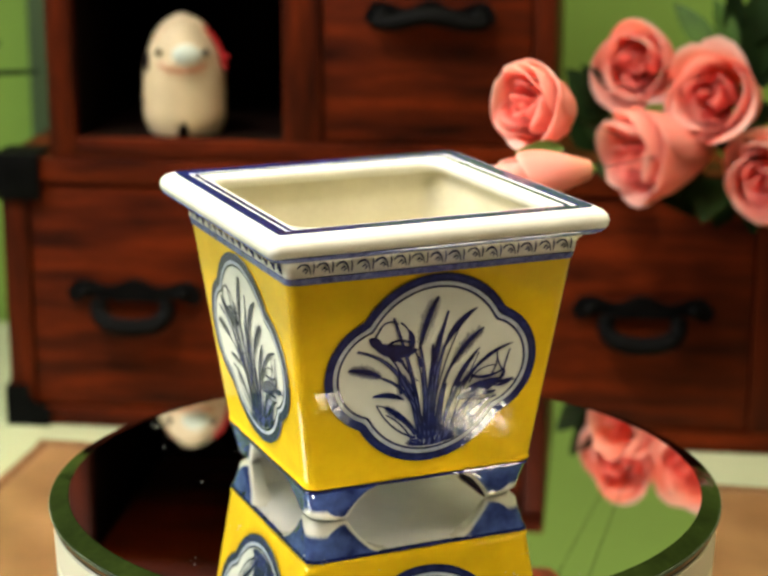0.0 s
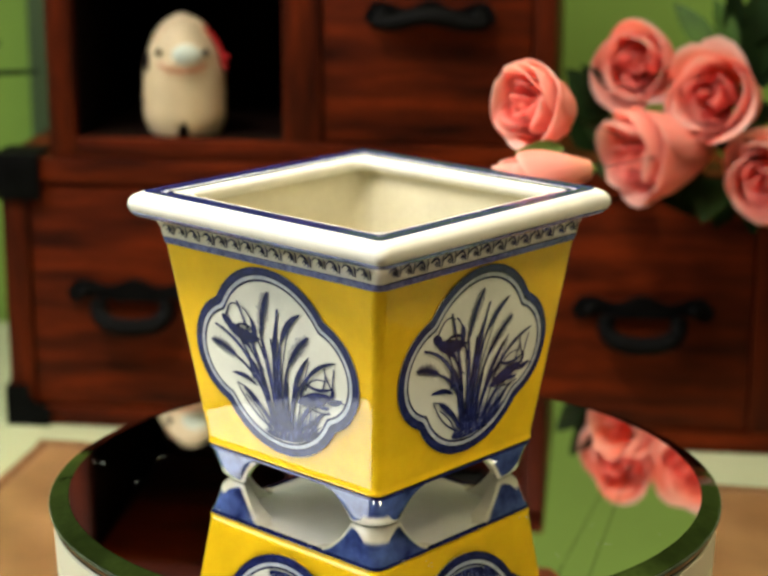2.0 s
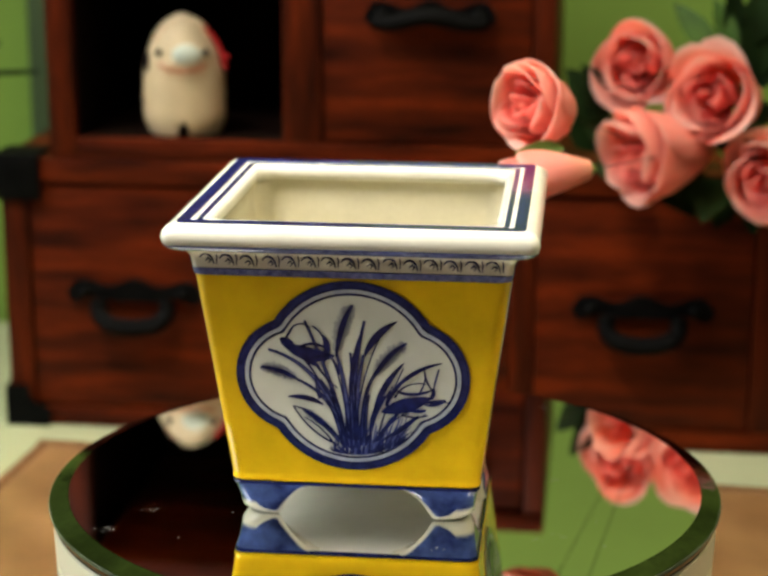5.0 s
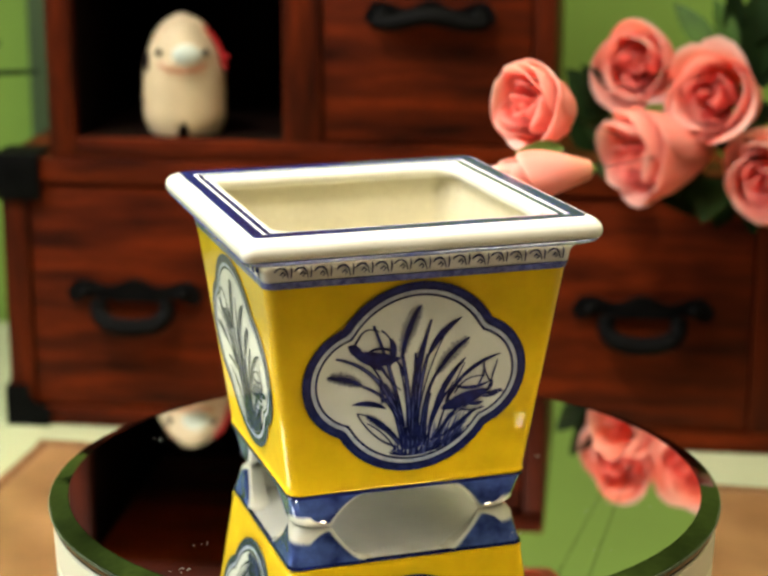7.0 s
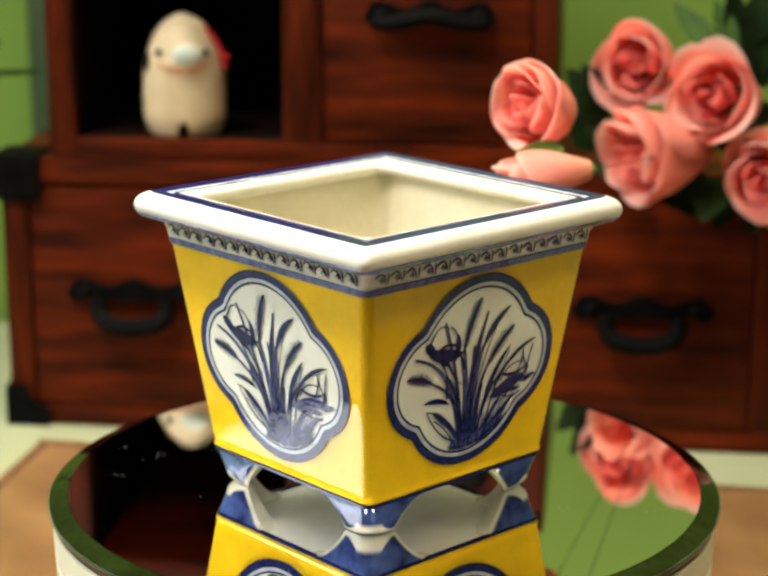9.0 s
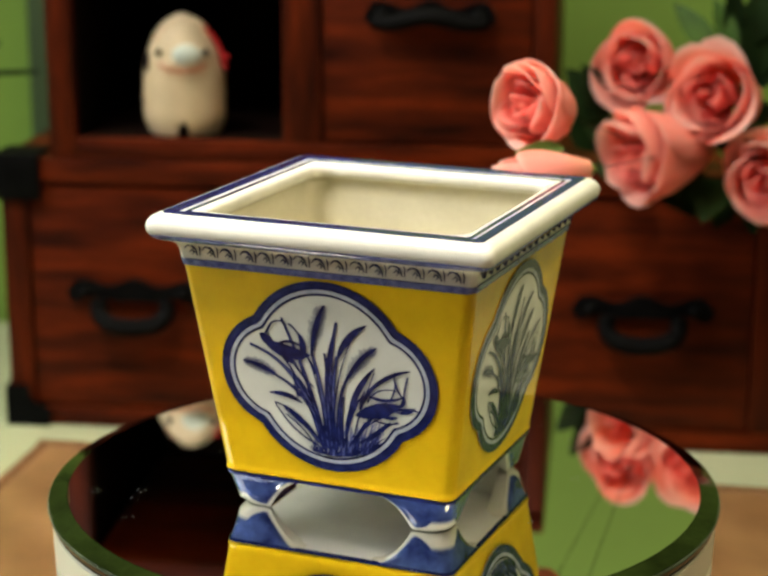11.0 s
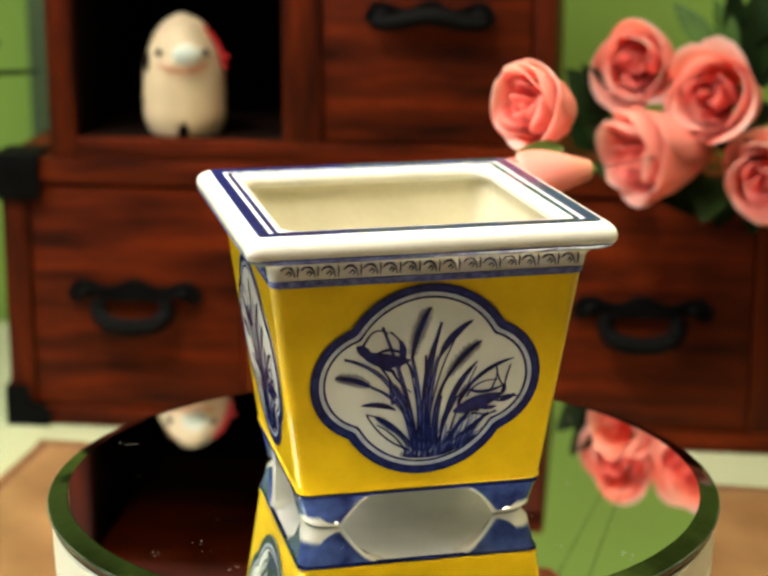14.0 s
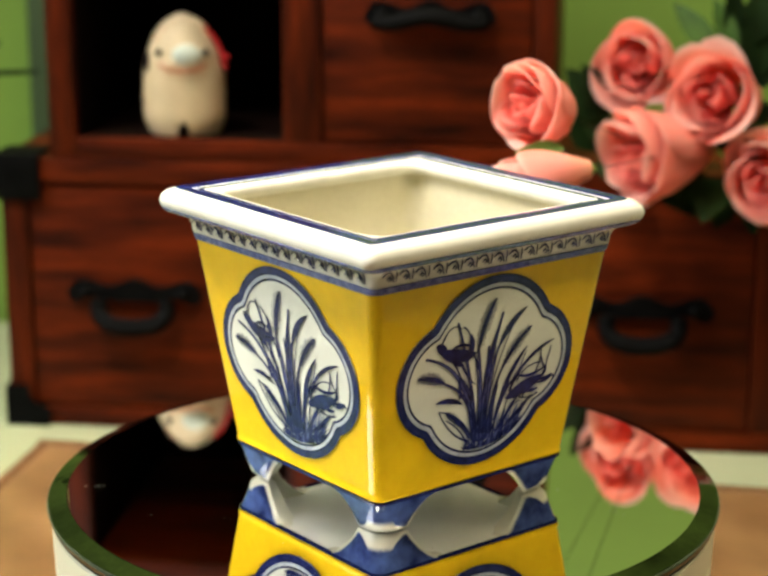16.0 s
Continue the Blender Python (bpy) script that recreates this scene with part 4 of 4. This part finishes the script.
# ---- motion of the turning things ----
def motions():
    pot_rows, disc_rows = [], []
    drift = {0.0: 0.1, 1.0: -0.1, 2.0: 0.05, 3.0: 0.15, 4.0: 0.0, 6.5: -0.3, 7.5: -0.15, 8.5: -0.1, 9.0: -0.1, 11.5: 0.5, 12.0: 0.35, 12.5: 0.15, 13.0: -0.15,
             13.5: -0.25, 14.5: -0.3, 15.0: -0.2, 15.5: 0.1, 16.0: 0.7}
    for t, more in drift.items():
        a = -21.7 + 12.157 * t + more
        r = radians(a)
        x = -0.0050 * math.cos(r) - 0.0026 * math.sin(r)
        y = -0.0050 * math.sin(r) + 0.0026 * math.cos(r)
        pot_rows.append((t, pose(x, y, 0.0003, 0, 0, a + 45)))
        disc_rows.append((t, pose(0.0003 * math.cos(r), 0.0003 * math.sin(r), TABLE_Z + 0.0035, 0, 0, a)))
    walk(POT, pot_rows)
    walk(TURNTABLE, disc_rows)


motions()
